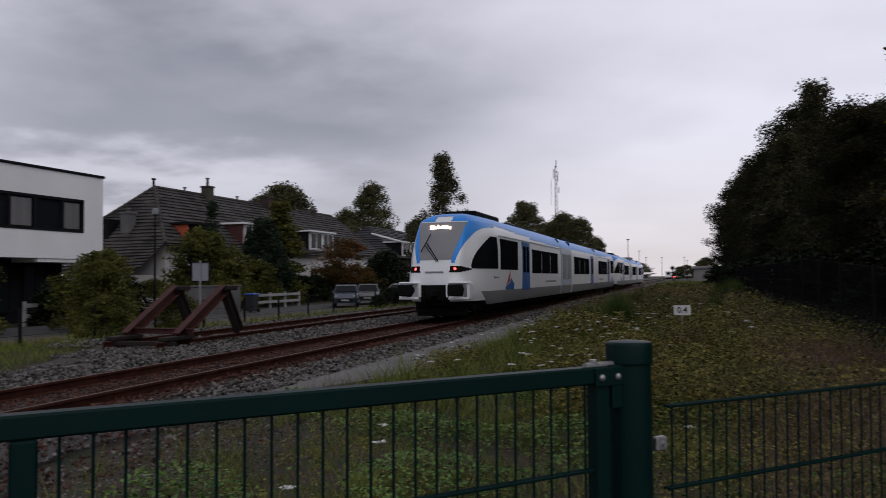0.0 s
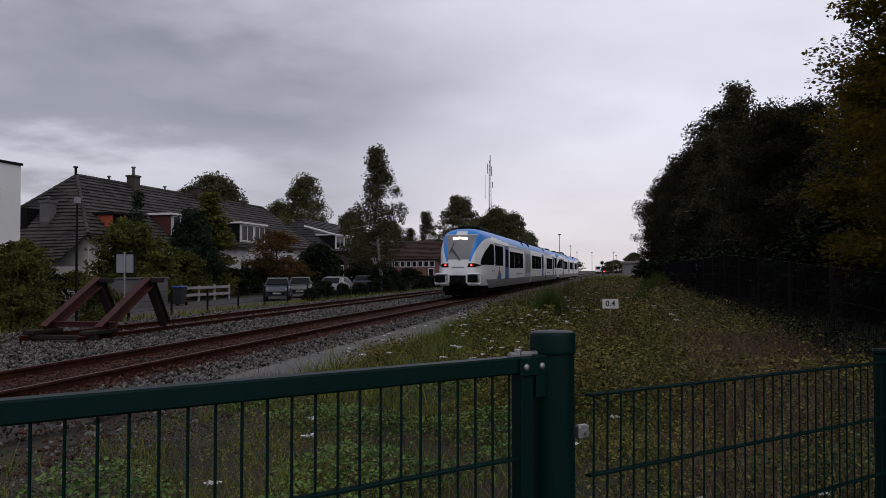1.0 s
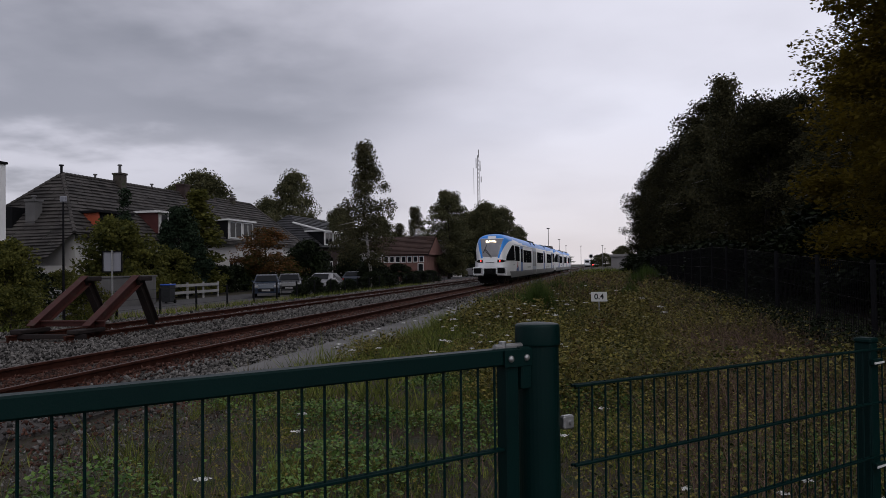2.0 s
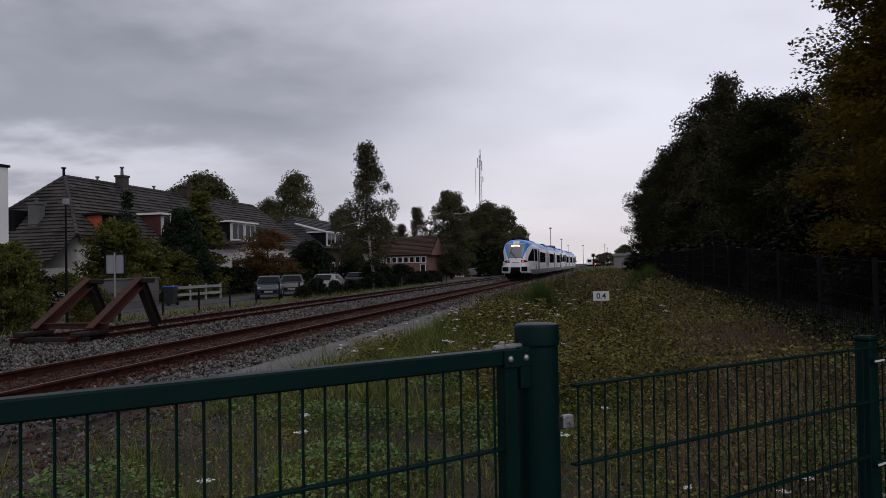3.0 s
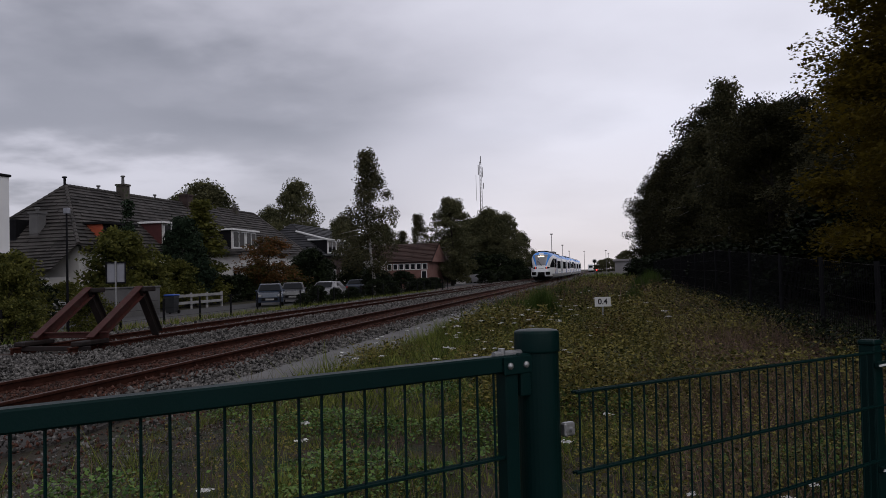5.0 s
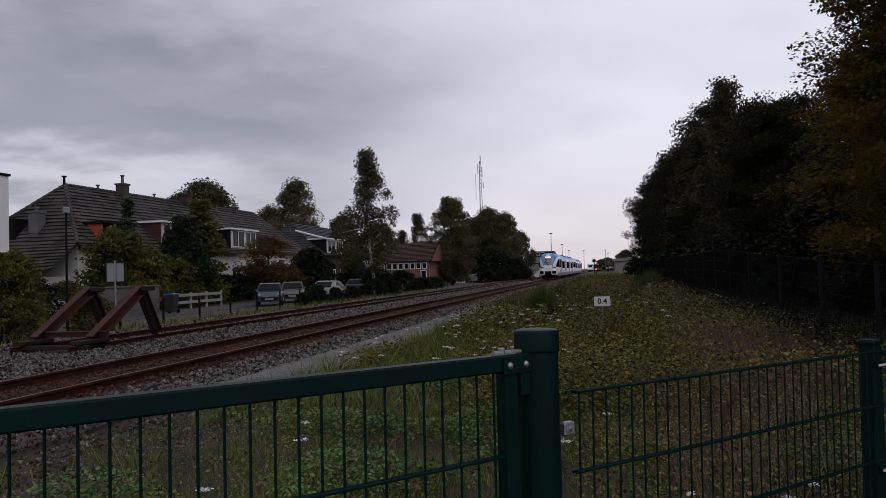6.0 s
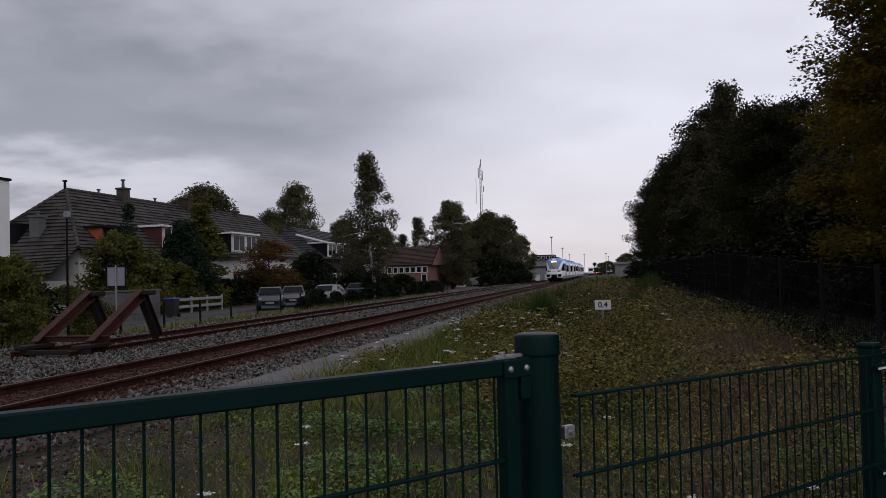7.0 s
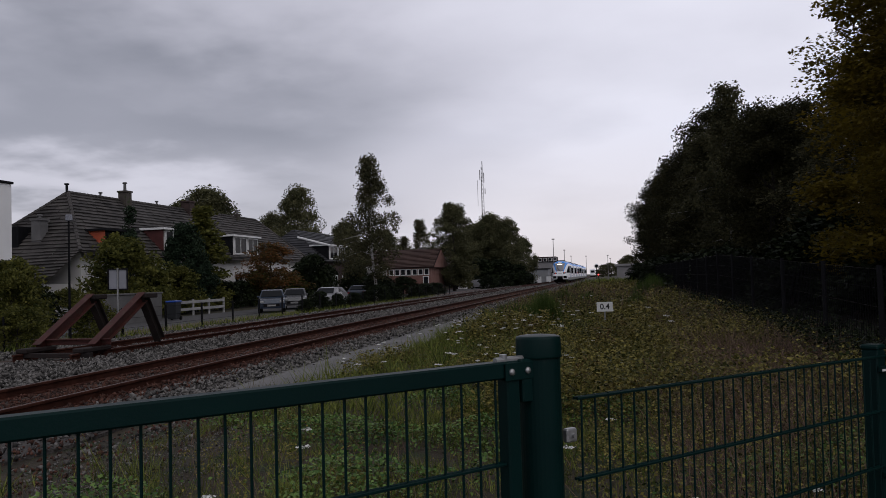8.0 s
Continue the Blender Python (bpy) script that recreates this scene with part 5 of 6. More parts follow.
def build_brick_house():
    h = thing("brick_house", pose(0, 0, 0), "red brick house with a brown tiled gable roof", "house")
    x0, x1, y0, y1 = -30.4, -24.3, 100.0, 109.0
    part("wall", box(x0, x1, y0, y1, -0.45, 3.1), M["brick"], h, "red brick wall")
    r = bmesh.new()
    xm = (x0 + x1) / 2
    tiled(r, (x0 - 3.2, y0 - 0.3, 3.1), (x1 + 0.4, y0 - 0.3, 3.1), (x1 + 0.4, (y0 + y1) / 2, 5.7), (x0 - 3.2, (y0 + y1) / 2, 5.7), seed=22)
    tiled(r, (x0 - 3.2, y1 + 0.3, 3.1), (x1 + 0.4, y1 + 0.3, 3.1), (x1 + 0.4, (y0 + y1) / 2, 5.7), (x0 - 3.2, (y0 + y1) / 2, 5.7), seed=23)
    roof = part("roof", prism(bmesh.new(), [(x0 - 3.2, y0 - 0.3, 3.04), (x0 - 3.2, y1 + 0.3, 3.04), (x0 - 3.2, (y0 + y1) / 2, 5.62)], (x1 - x0 + 3.6, 0, 0)), M["dark_trim"], h, "gabled roof")
    tagged(part("roof_tiles", r, M["tile_red"], roof, "red-brown roof tiles"), kind="stuff")
    g = bmesh.new()
    prism(g, [(x1 + 0.41, y0, 3.06), (x1 + 0.41, y1, 3.06), (x1 + 0.41, (y0 + y1) / 2, 5.5)], (0.1, 0, 0))
    part("gable", g, M["brick"], h)
    for k in range(7):
        window(h, SOUTH(x0 + 0.6 + k * 0.82, y0 - 0.03, 2.05), 0.7, 0.85, 0)
    window(h, SOUTH(x1 - 0.7, y0 - 0.03, 0.0), 0.8, 1.9, 0)
    part("annex", box(x0 - 3.6, x0 - 0.004, y0 - 0.8, y0 + 5, -0.45, 3.0), M["cream_wall"], h, "pale flat-roofed annex")
    part("annex_roof", box(x0 - 4.0, x0 + 0.3, y0 - 1.3, y0 + 5.2, 3.0, 3.3, 0.02), M["white_paint"], h, "white fascia of the annex")
    window(h, SOUTH(x0 - 1.8, y0 - 0.83, 0.2), 2.4, 2.0, 1, "dark_trim")
    b = thing("neighbour_house", pose(0, 0, 0), "dark brick house with a tiled gable roof", "house")
    part("wall", box(-31.3, -26.8, 118, 126, -0.45, 3.4), M["brick_dark"], b, "dark brick wall")
    r = bmesh.new()
    tiled(r, (-31.6, 117.7, 3.4), (-26.5, 117.7, 3.4), (-26.5, 122, 6.6), (-31.6, 122, 6.6), seed=31)
    tiled(r, (-31.6, 126.3, 3.4), (-26.5, 126.3, 3.4), (-26.5, 122, 6.6), (-31.6, 122, 6.6), seed=32)
    roof = part("roof", prism(bmesh.new(), [(-31.6, 117.7, 3.34), (-31.6, 126.3, 3.34), (-31.6, 122, 6.52)], (5.1, 0, 0)), M["dark_trim"], b, "gabled roof")
    tagged(part("roof_tiles", r, M["tile"], roof, "dark roof tiles"), kind="stuff")
    window(b, SOUTH(-28.4, 117.97, 0.5), 1.4, 1.4, 1)
    part("gable", prism(bmesh.new(), [(-26.49, 118, 3.4), (-26.49, 126, 3.4), (-26.49, 122, 6.4)], (0.1, 0, 0)), M["brick_dark"], b)
    s = thing("garden_shed", pose(-27.6, 126, 0), "small pale shed with a flat white roof", "shed")
    part("wall", box(-2.6, 2.6, 0, 3, -0.45, 2.0), M["cream_wall"], s)
    part("roof", box(-2.8, 2.8, -0.3, 3.2, 2.0, 2.2), M["white_paint"], s)
    part("door", box(0.6, 1.6, -0.05, -0.004, -0.4, 1.6), M["dark_trim"], s)


build_white_house()
build_row()
build_dark_house()
build_brick_house()


# ---- street things ----
def build_cars():
    def car(m, paint, label, tail=False):
        c = thing("parked_car", m, label, "car", "parked cars")
        prof = [(-2.05, 0.30), (-2.08, 0.62), (-1.98, 0.86), (-1.15, 0.98), (-0.45, 1.42), (0.15, 1.48), (1.15, 1.44), (1.82, 1.02), (2.02, 0.92), (2.06, 0.45), (1.98, 0.28)]
        bm = bmesh.new()
        rows = []
        for x, k in ((-0.84, 0.0), (-0.80, 1.0), (0.80, 1.0), (0.84, 0.0)):
            rows.append([bm.verts.new((x * (0.80 if z > 1.1 and abs(x) > 0 else 1.0), y * (0.985 if k == 0 else 1), z - (0.03 if k == 0 else 0))) for y, z in prof])
        n = len(prof)
        for a, b in zip(rows, rows[1:]):
            for i in range(n):
                bm.faces.new([a[i], a[(i + 1) % n], b[(i + 1) % n], b[i]])
        bm.faces.new(rows[0][::-1]), bm.faces.new(rows[-1])
        bmesh.ops.recalc_face_normals(bm, faces=bm.faces)
        body = part("body", bm, M[paint], c)
        part("windscreen", prism(bmesh.new(), [(-0.70, -1.10, 1.03), (0.70, -1.10, 1.03), (0.58, -0.50, 1.40), (-0.58, -0.50, 1.40)], (0, -0.012, 0.018)), M["glass"], c)
        part("rear_window", prism(bmesh.new(), [(-0.66, 1.74, 1.09), (0.66, 1.74, 1.09), (0.58, 1.24, 1.40), (-0.58, 1.24, 1.40)], (0, 0.014, 0.016)), M["glass"], c)
        for s in (1, -1):
            part("side_window", prism(bmesh.new(), [(s * 0.745, -0.85, 1.06), (s * 0.745, 1.5, 1.08), (s * 0.665, 1.05, 1.38), (s * 0.665, -0.40, 1.38)], (s * 0.02, 0, 0.0)), M["glass"], c)
            part("headlight", box(s * 0.62 - 0.14, s * 0.62 + 0.14, -2.09, -2.0, 0.66, 0.80, 0.03), M["steel"], c)
            part("tail_lamp", box(s * 0.68 - 0.10, s * 0.68 + 0.10, 2.0, 2.07, 0.66, 0.90, 0.03), M["red_paint"], c)
            part("mirror", box(s * 0.86 - 0.08, s * 0.86 + 0.08, -0.86, -0.74, 0.98, 1.10, 0.03), M[paint], c)
            for y in (-1.28, 1.28):
                wl = part("wheel", rod((s * 0.66, y, 0.31), (s * 0.86, y, 0.31), 0.31, n=20), M["rubber"], c)
                part("rim", rod((s * 0.861, y, 0.31), (s * 0.872, y, 0.31), 0.20, n=12), M["steel"], wl)
        part("grille", box(-0.5, 0.5, -2.10, -2.05, 0.42, 0.60, 0.02), M["rubber"], c)
        part("number_plate", box(-0.26, 0.26, -2.125, -2.1005, 0.44, 0.55), M["dim_white"], c)
        return c
    z = -0.36
    car(pose(-22.2, 46.9, z, 0, 0, 24), "car_blue", "dark blue hatchback parked at the kerb")
    car(pose(-22.9, 52.2, z, 0, 0, 22), "car_grey", "grey car parked behind a hatchback")
    car(pose(-21.2, 54.6, z, 0, 0, 2), "car_white", "silver-white car with a sloping bonnet, parked")
    car(pose(-23.4, 68.5, z, 0, 0, 185), "car_blue", "dark car parked with its red tail lamps showing")
    car(pose(-22.0, 125.5, z + 0.02, 0, 0, 70), "car_white", "white car parked by the far houses")
    car(pose(-20.4, 131.0, z + 0.02, 0, 0, 60), "car_white", "white car parked by the far houses")


def build_bin():
    for x, y, r in ((-24.1, 38.4, 6),):
        b = thing("wheelie_bin", pose(x, y, -0.36, 0, 0, r), "dark wheelie bin with a bright blue lid", "bin", "bins at the kerb")
        bm = box(-0.29, 0.29, -0.35, 0.35, 0.08, 1.0, 0.03)
        for v in bm.verts:
            if v.co.z < 0.3:
                v.co.x *= 0.82; v.co.y *= 0.82
        part("body", bm, M["bin"], b)
        part("lid", box(-0.31, 0.31, -0.38, 0.38, 1.0, 1.09, 0.03), M["blue_lid"], b, "bright blue lid")
        for s in (-1, 1):
            part("wheel", rod((s * 0.22, 0.30, 0.11), (s * 0.30, 0.30, 0.11), 0.11, n=14), M["rubber"], b)


def build_garden_fences():
    for y0, y1, x in ((26.0, 35.5, -27.6), (43.6, 49.6, -27.2)):
        f = thing("plank_fence", pose(x, 0, -0.4), "low white-painted plank fence at a front garden", "fence", "white garden fences")
        y = y0
        while y <= y1 + 0.01:
            part("post", box(-0.06, 0.06, y - 0.06, y + 0.06, -0.05, 1.06, 0.01), M["dim_white"], f)
            y += (y1 - y0) / round((y1 - y0) / 1.8)
        for z in (0.42, 0.88):
            part("plank", box(0.061, 0.09, y0, y1, z - 0.09, z + 0.09, 0.006), M["dim_white"], f)
    f = thing("wire_fence", pose(-16.9, 0, -0.32, 0, 0, TURN), "thin dark post-and-wire fence beside the siding", "fence")
    pm = bpy.data.meshes.new("post")
    bm = box(-0.035, 0.035, -0.035, 0.035, -0.1, 1.12, 0.006)
    bm.to_mesh(pm)
    bm.free()
    pm.materials.append(M["dark_trim"])
    for k in range(26):
        share("post", pm, pose(0, 13.2 + 2.72 * k, 0, 0, 0.6 * math.sin(k * 5), 0), f)
    for z in (1.08, 0.75, 0.4):
        part("wire", rod((0.04, 13.2, z), (0.04, 13.2 + 2.72 * 25, z), 0.006, n=5), M["dark_trim"], f)


def build_poles():
    s = thing("signal_board", pose(-15.5, 21.6, -0.2), "grey board seen from behind on a steel pole", "sign")
    part("pole", rod((0, -0.06, 0), (0, -0.06, 2.36), 0.03, n=10), M["steel"], s)
    part("board", box(-0.26, 0.26, -0.02, 0.0, 1.69, 2.30, 0.01), M["sign_back"], s, "grey sheet with a dark rim")
    part("rim", add_box(add_box(add_box(box(-0.30, 0.30, -0.05, 0.01, 2.30, 2.34), -0.30, 0.30, -0.05, 0.01, 1.65, 1.69), -0.30, -0.26, -0.05, 0.01, 1.69, 2.30), 0.26, 0.30, -0.05, 0.01, 1.69, 2.30), M["dark_trim"], s)
    s.matrix_basis = pose(-16.6, 23.1, -0.32, 0, 0, 30) @ Matrix.Scale(1.07, 4)
    l = thing("street_lamp", pose(-27.0, 33.7, -0.4), "slim dark street lamp with a box head", "street lamp")
    part("pole", rod((0, 0, 0), (0, 0, 5.5), 0.07, 0.045, n=10), M["dark_trim"], l)
    part("head", box(-0.13, 0.16, -0.12, 0.12, 5.4, 5.72, 0.04), M["sign_back"], l)
    u = thing("garden_wall", pose(-25.2, 36.2, -0.4), "low grey concrete garden wall by the street", "wall")
    part("panel", box(-0.12, 0.12, -2.6, 2.6, -0.1, 1.55, 0.02), M["concrete"], u)
    part("coping", box(-0.17, 0.17, -2.65, 2.65, 1.55, 1.63, 0.01), M["concrete"], u)
    for x, y, h in ((-14.95, 189.4, 10.3), (-15.6, 239.5, 9.1), (-17, 300, 8.6), (-12, 318, 8.8), (-3.2, 300, 8.4), (-2.6, 345, 8.0)):
        p = thing("lamp_mast", pose(x, y, -0.1), "tall thin platform lamp mast", "lamp mast", "platform lamp masts")
        part("pole", rod((0, 0, 0), (0, 0, h), 0.10, 0.07, n=8), M["far_wall"], p)
        part("head", box(-0.36, 0.36, -0.2, 0.2, h, h + 0.22, 0.05), M["dark_trim"], p)
    c = thing("crossing_signal", pose(-5.4, 215.0, 0), "round white-rimmed signal disc on a dark mast", "signal")
    part("mast", rod((0, 0, -0.2), (0, 0, 3.9), 0.10, n=8), M["dark_trim"], c)
    part("disc", rod((0, 0, 3.6), (0, -0.06, 3.6), 0.62, n=20), M["sign_white"], c)
    part("face", rod((0, -0.061, 3.6), (0, -0.09, 3.6), 0.42, n=20), M["dark_trim"], c)
    m = thing("radio_mast", pose(-44.9, 264.6, -0.4), "tall slender grey lattice radio mast with antennas", "mast")
    for k in range(3):
        a = k * math.tau / 3
        part("leg", rod((0.9 * math.cos(a), 0.9 * math.sin(a), 0), (0.3 * math.cos(a), 0.3 * math.sin(a), 40.5), 0.09, 0.06, n=6), M["far_wall"], m)
    br = bmesh.new()
    for i in range(28):
        z = i * 1.45
        r = 0.9 - 0.6 * z / 40.5
        for k in range(3):
            a, b = k * math.tau / 3, (k + 1) * math.tau / 3
            add_rod(br, (r * math.cos(a), r * math.sin(a), z), (r * math.cos(b), r * math.sin(b), z + 1.45), 0.04, n=4, caps=False)
    part("bracing", br, M["far_wall"], m)
    for dx, z0, z1 in ((-0.7, 36, 39.5), (0.7, 35, 38.5), (0.2, 40, 42.5), (-1.6, 27, 36), (1.0, 31, 33)):
        part("antenna", rod((dx, 0, z0), (dx, 0, z1), 0.06 if z1 - z0 > 5 else 0.14, n=8), M["far_wall"], m)


def build_station():
    b = thing("station_building", pose(-19.2, 212, -0.3), "low grey station building with a flat dark roof", "building")
    part("wall", box(-4.0, 3.2, 0, 14, 0, 5.4), M["far_wall"], b, "grey panel wall")
    part("upper_block", box(-3.5, 2.6, 5, 14, 5.4, 7.0), M["brick_dark"], b, "dark brick upper block")
    part("roof", box(-4.2, 3.4, -0.3, 14, 5.4, 5.65), M["dark_trim"], b)
    for k in range(5):
        window(b, SOUTH(-3.1 + k * 1.35, 4.97, 5.75), 1.0, 0.9, 0)
    for k in range(4):
        window(b, SOUTH(-3.0 + k * 1.7, -0.03, 1.2), 1.1, 1.5, 0)
    s = thing("stair_structure", pose(-19.4, 176, -0.3), "grey stair with blue handrails by the platform", "stairs")
    for k in range(8):
        part("step", box(-2.4 + k * 0.36, -2.05 + k * 0.36, 0, 1.6, 1.6 + k * 0.22, 1.78 + k * 0.22), M["concrete"], s)
    part("cabin", box(0.5, 4.2, 0.2, 3.0, 0, 3.2), M["train_grey"], s, "small grey cabin")
    part("cabin_roof", box(0.2, 4.5, -0.1, 3.3, 3.2, 3.4), M["dark_trim"], s)
    for y in (-0.05, 1.65):
        part("handrail", rod((-2.5, y, 2.5), (0.5, y, 4.4), 0.05, n=6), M["module"], s)
        for x in (-2.4, -1.0, 0.4):
            part("post", rod((x, y, 0), (x, y, 2.55 + (x + 2.4) * 0.63), 0.04, n=6), M["module"], s)
    for x, y in ((-17.0, 172), (-15.2, 176)):
        c = thing("relay_cabinet", pose(x, y, -0.2), "white railway relay cabinet beside the siding", "cabinet", "relay cabinets")
        part("body", box(-0.5, 0.5, -0.3, 0.3, 0, 1.5, 0.02), M["white_paint"], c)
        part("cap", box(-0.56, 0.56, -0.36, 0.36, 1.5, 1.58, 0.01), M["concrete"], c)
        part("door", box(-0.42, 0.42, -0.32, -0.304, 0.15, 1.4, 0.004), M["white_paint"], c)
    for x, y in ((-11.6, 385), (-7.7, 390)):
        k = thing("stabled_train", pose(x, y, 0.1), "distant white train standing with lamps lit", "train", "distant trains")
        part("body", box(-1.4, 1.4, 0, 18, 0.6, 3.7, 0.25), M["train_white"], k)
        part("windscreen", box(-0.9, 0.9, -0.03, -0.004, 2.0, 3.1, 0.01), M["glass"], k)
        for s in (-0.9, 0.9):
            part("headlight", rod((s, -0.03, 1.4), (s, -0.06, 1.4), 0.12, n=10), M["lamp_white"], k, "lit white headlight")
        part("underframe", box(-1.2, 1.2, 0.3, 17.5, -0.1, 0.6), M["rubber"], k)
    r = thing("railway_signal", pose(-3.9, 170.0, 0), "low railway signal showing red", "signal")
    part("mast", rod((0, 0, -0.2), (0, 0, 1.0), 0.07, n=8), M["dark_trim"], r)
    part("head", box(-0.2, 0.2, -0.1, 0.1, 1.0, 1.6, 0.03), M["dark_trim"], r)
    part("lens", rod((0, -0.101, 1.3), (0, -0.13, 1.3), 0.13, n=12), M["tail"], r, "glowing red lens")
    f = thing("far_building", pose(2.6, 165, 0), "low pale building at the end of the wood", "building")
    part("wall", box(-2.6, 6, 0, 8, -0.3, 2.9), M["far_wall"], f)
    part("roof", box(-2.9, 6.3, -0.4, 8.3, 2.9, 3.4, 0.05), M["far_wall"], f)


build_cars()
build_bin()
build_garden_fences()
build_poles()
build_station()


# ---- trees and plants ----
def tube_mesh(name, segs, material, n=7):
    """Tapered limbs: each a chain of (point, radius)."""
    vs, fs, k = [], [], 0
    ang = np.arange(n) * 2 * np.pi / n
    for chain in segs:
        pts = np.array([p for p, r in chain], float)
        rad = np.array([r for p, r in chain], float)
        d = unit(np.gradient(pts, axis=0))
        a = unit(np.cross(d, np.array([0.3, 0.9, 0.25])))
        b = np.cross(d, a)
        ring = pts[:, None] + rad[:, None, None] * (a[:, None] * np.cos(ang)[None, :, None] + b[:, None] * np.sin(ang)[None, :, None])
        vs.append(ring.reshape(-1, 3))
        for i in range(len(pts) - 1):
            for j in range(n):
                fs.append((k + i * n + j, k + i * n + (j + 1) % n, k + (i + 1) * n + (j + 1) % n, k + (i + 1) * n + j))
        k += len(pts) * n
    me = indexed_mesh(name, np.concatenate(vs), fs, material)
    me.shade_smooth()
    return me


def make_tree(name, seed, h, r, base, shape, clusters, per, leaf, cr, leaf_mat, bark, label, droop=0.0, trunk_r=0.18, lumpy=0.3, flat=0.3, limbs=26, inner=0.35, squash=0.7):
    """A tree at the origin: a tapered trunk with limbs and a crown of leaf clusters. shape(t): crown radius share at share t of its height."""
    g = np.random.default_rng(seed)
    t = thing(name, pose(0, 0, 0), label, "tree" if h > 3.2 else "shrub")
    steps = np.linspace(0, 1, 9)
    lean = g.normal(0, 0.02 * h, 2)
    spine = np.stack([lean[0] * steps ** 1.5 + 0.012 * h * np.sin(steps * 7 + seed), lean[1] * steps ** 1.5 + 0.012 * h * np.cos(steps * 6 + seed), steps * h * 0.95 - 0.3 * (steps == 0)], -1)
    segs = [[(p, trunk_r * (1 - 0.93 * s) * (1.25 if s == 0 else 1)) for p, s in zip(spine, steps)]]
    tt = g.uniform(0, 1, clusters) ** 0.9
    az = g.uniform(0, 2 * np.pi, clusters)
    lump = 1 + lumpy * np.sin(az * 3 + tt * 9 + seed) * np.cos(tt * 13 + az * 2 + seed * 2)
    rad = r * np.array([shape(a) for a in tt]) * lump * np.sqrt(g.uniform(inner ** 2, 1, clusters))
    zc = h * (base + (1 - base) * tt)
    cx = np.stack([np.interp(zc, spine[:, 2], spine[:, 0]) + rad * np.cos(az), np.interp(zc, spine[:, 2], spine[:, 1]) + rad * np.sin(az), zc - droop * rad * 0.5], -1)
    for i in np.argsort(-rad)[:: max(1, clusters // limbs)][:limbs]:
        z0 = max(h * base * 0.75, zc[i] - rad[i] * (0.75 if droop < 0.3 else 0.2))
        p0 = np.array([np.interp(z0, spine[:, 2], spine[:, 0]), np.interp(z0, spine[:, 2], spine[:, 1]), z0])
        m = (p0 + cx[i]) / 2 + np.array([0, 0, 0.12 * rad[i]]) + g.normal(0, 0.05 * r, 3)
        r0 = trunk_r * 0.42 * (1 - 0.7 * z0 / h)
        segs.append([(p0, r0), (p0 * 0.55 + m * 0.45, r0 * 0.8), (m, r0 * 0.6), (cx[i], r0 * 0.2)])
    share("trunk", tube_mesh("trunk", segs, M[bark]), pose(0, 0, 0), t)
    off = unit(g.normal(0, 1, (clusters, per, 3))) * g.uniform(0.05, 1, (clusters, per, 1)) ** 0.45 * np.array([1, 1, squash]) * 1.7 * cr * g.uniform(0.6, 1.3, (clusters, 1, 1))
    if droop:
        off[..., 2] -= np.abs(g.normal(0, droop * cr * 1.6, (clusters, per)))
    c = (cx[:, None] + off).reshape(-1, 3)
    c = c[c[:, 2] > 0.05]
    share("crown", raw_mesh("crown", leaves(g, c, leaf, droop, flat), 4, M[leaf_mat]), pose(0, 0, 0), t)
    return t


def place(t, spots, label="", group=""):
    """Sets the model tree at the first spot and copies of it at the others: x, y, z, turn, scale."""
    for k, (x, y, z, turn, sc) in enumerate(spots):
        m = pose(x, y, z, 0, 0, turn) @ Matrix.Diagonal((sc if isinstance(sc, (int, float)) else sc[0],) * 2 + (sc if isinstance(sc, (int, float)) else sc[1], 1))
        if k:
            copy_thing(t, m)
    x, y, z, turn, sc = spots[0]
    t.matrix_basis = pose(x, y, z, 0, 0, turn) @ Matrix.Diagonal((sc if isinstance(sc, (int, float)) else sc[0],) * 2 + (sc if isinstance(sc, (int, float)) else sc[1], 1))
    if group:
        for o in [t]:
            tagged(o, group=group)


round_crown = lambda t: math.sqrt(max(0.02, 1 - (2 * t - 0.85) ** 2 / 1.4)) * (1 - 0.35 * t * t)
birch_crown = lambda t: (0.42 + 0.75 * math.sin(min(1, t * 1.3) * math.pi * 0.9)) * (1 - 0.66 * t)
cone_crown = lambda t: 1.02 - t * 0.97
dome_crown = lambda t: math.sqrt(max(0.0, 1 - (t * 0.98) ** 2))
beech_crown = lambda t: (0.8 + 0.2 * min(1, t * 5)) * (1 - 0.54 * t)
egg_crown = lambda t: (0.7 + 0.5 * math.sin(t * math.pi)) * (1 - 0.62 * t ** 2)


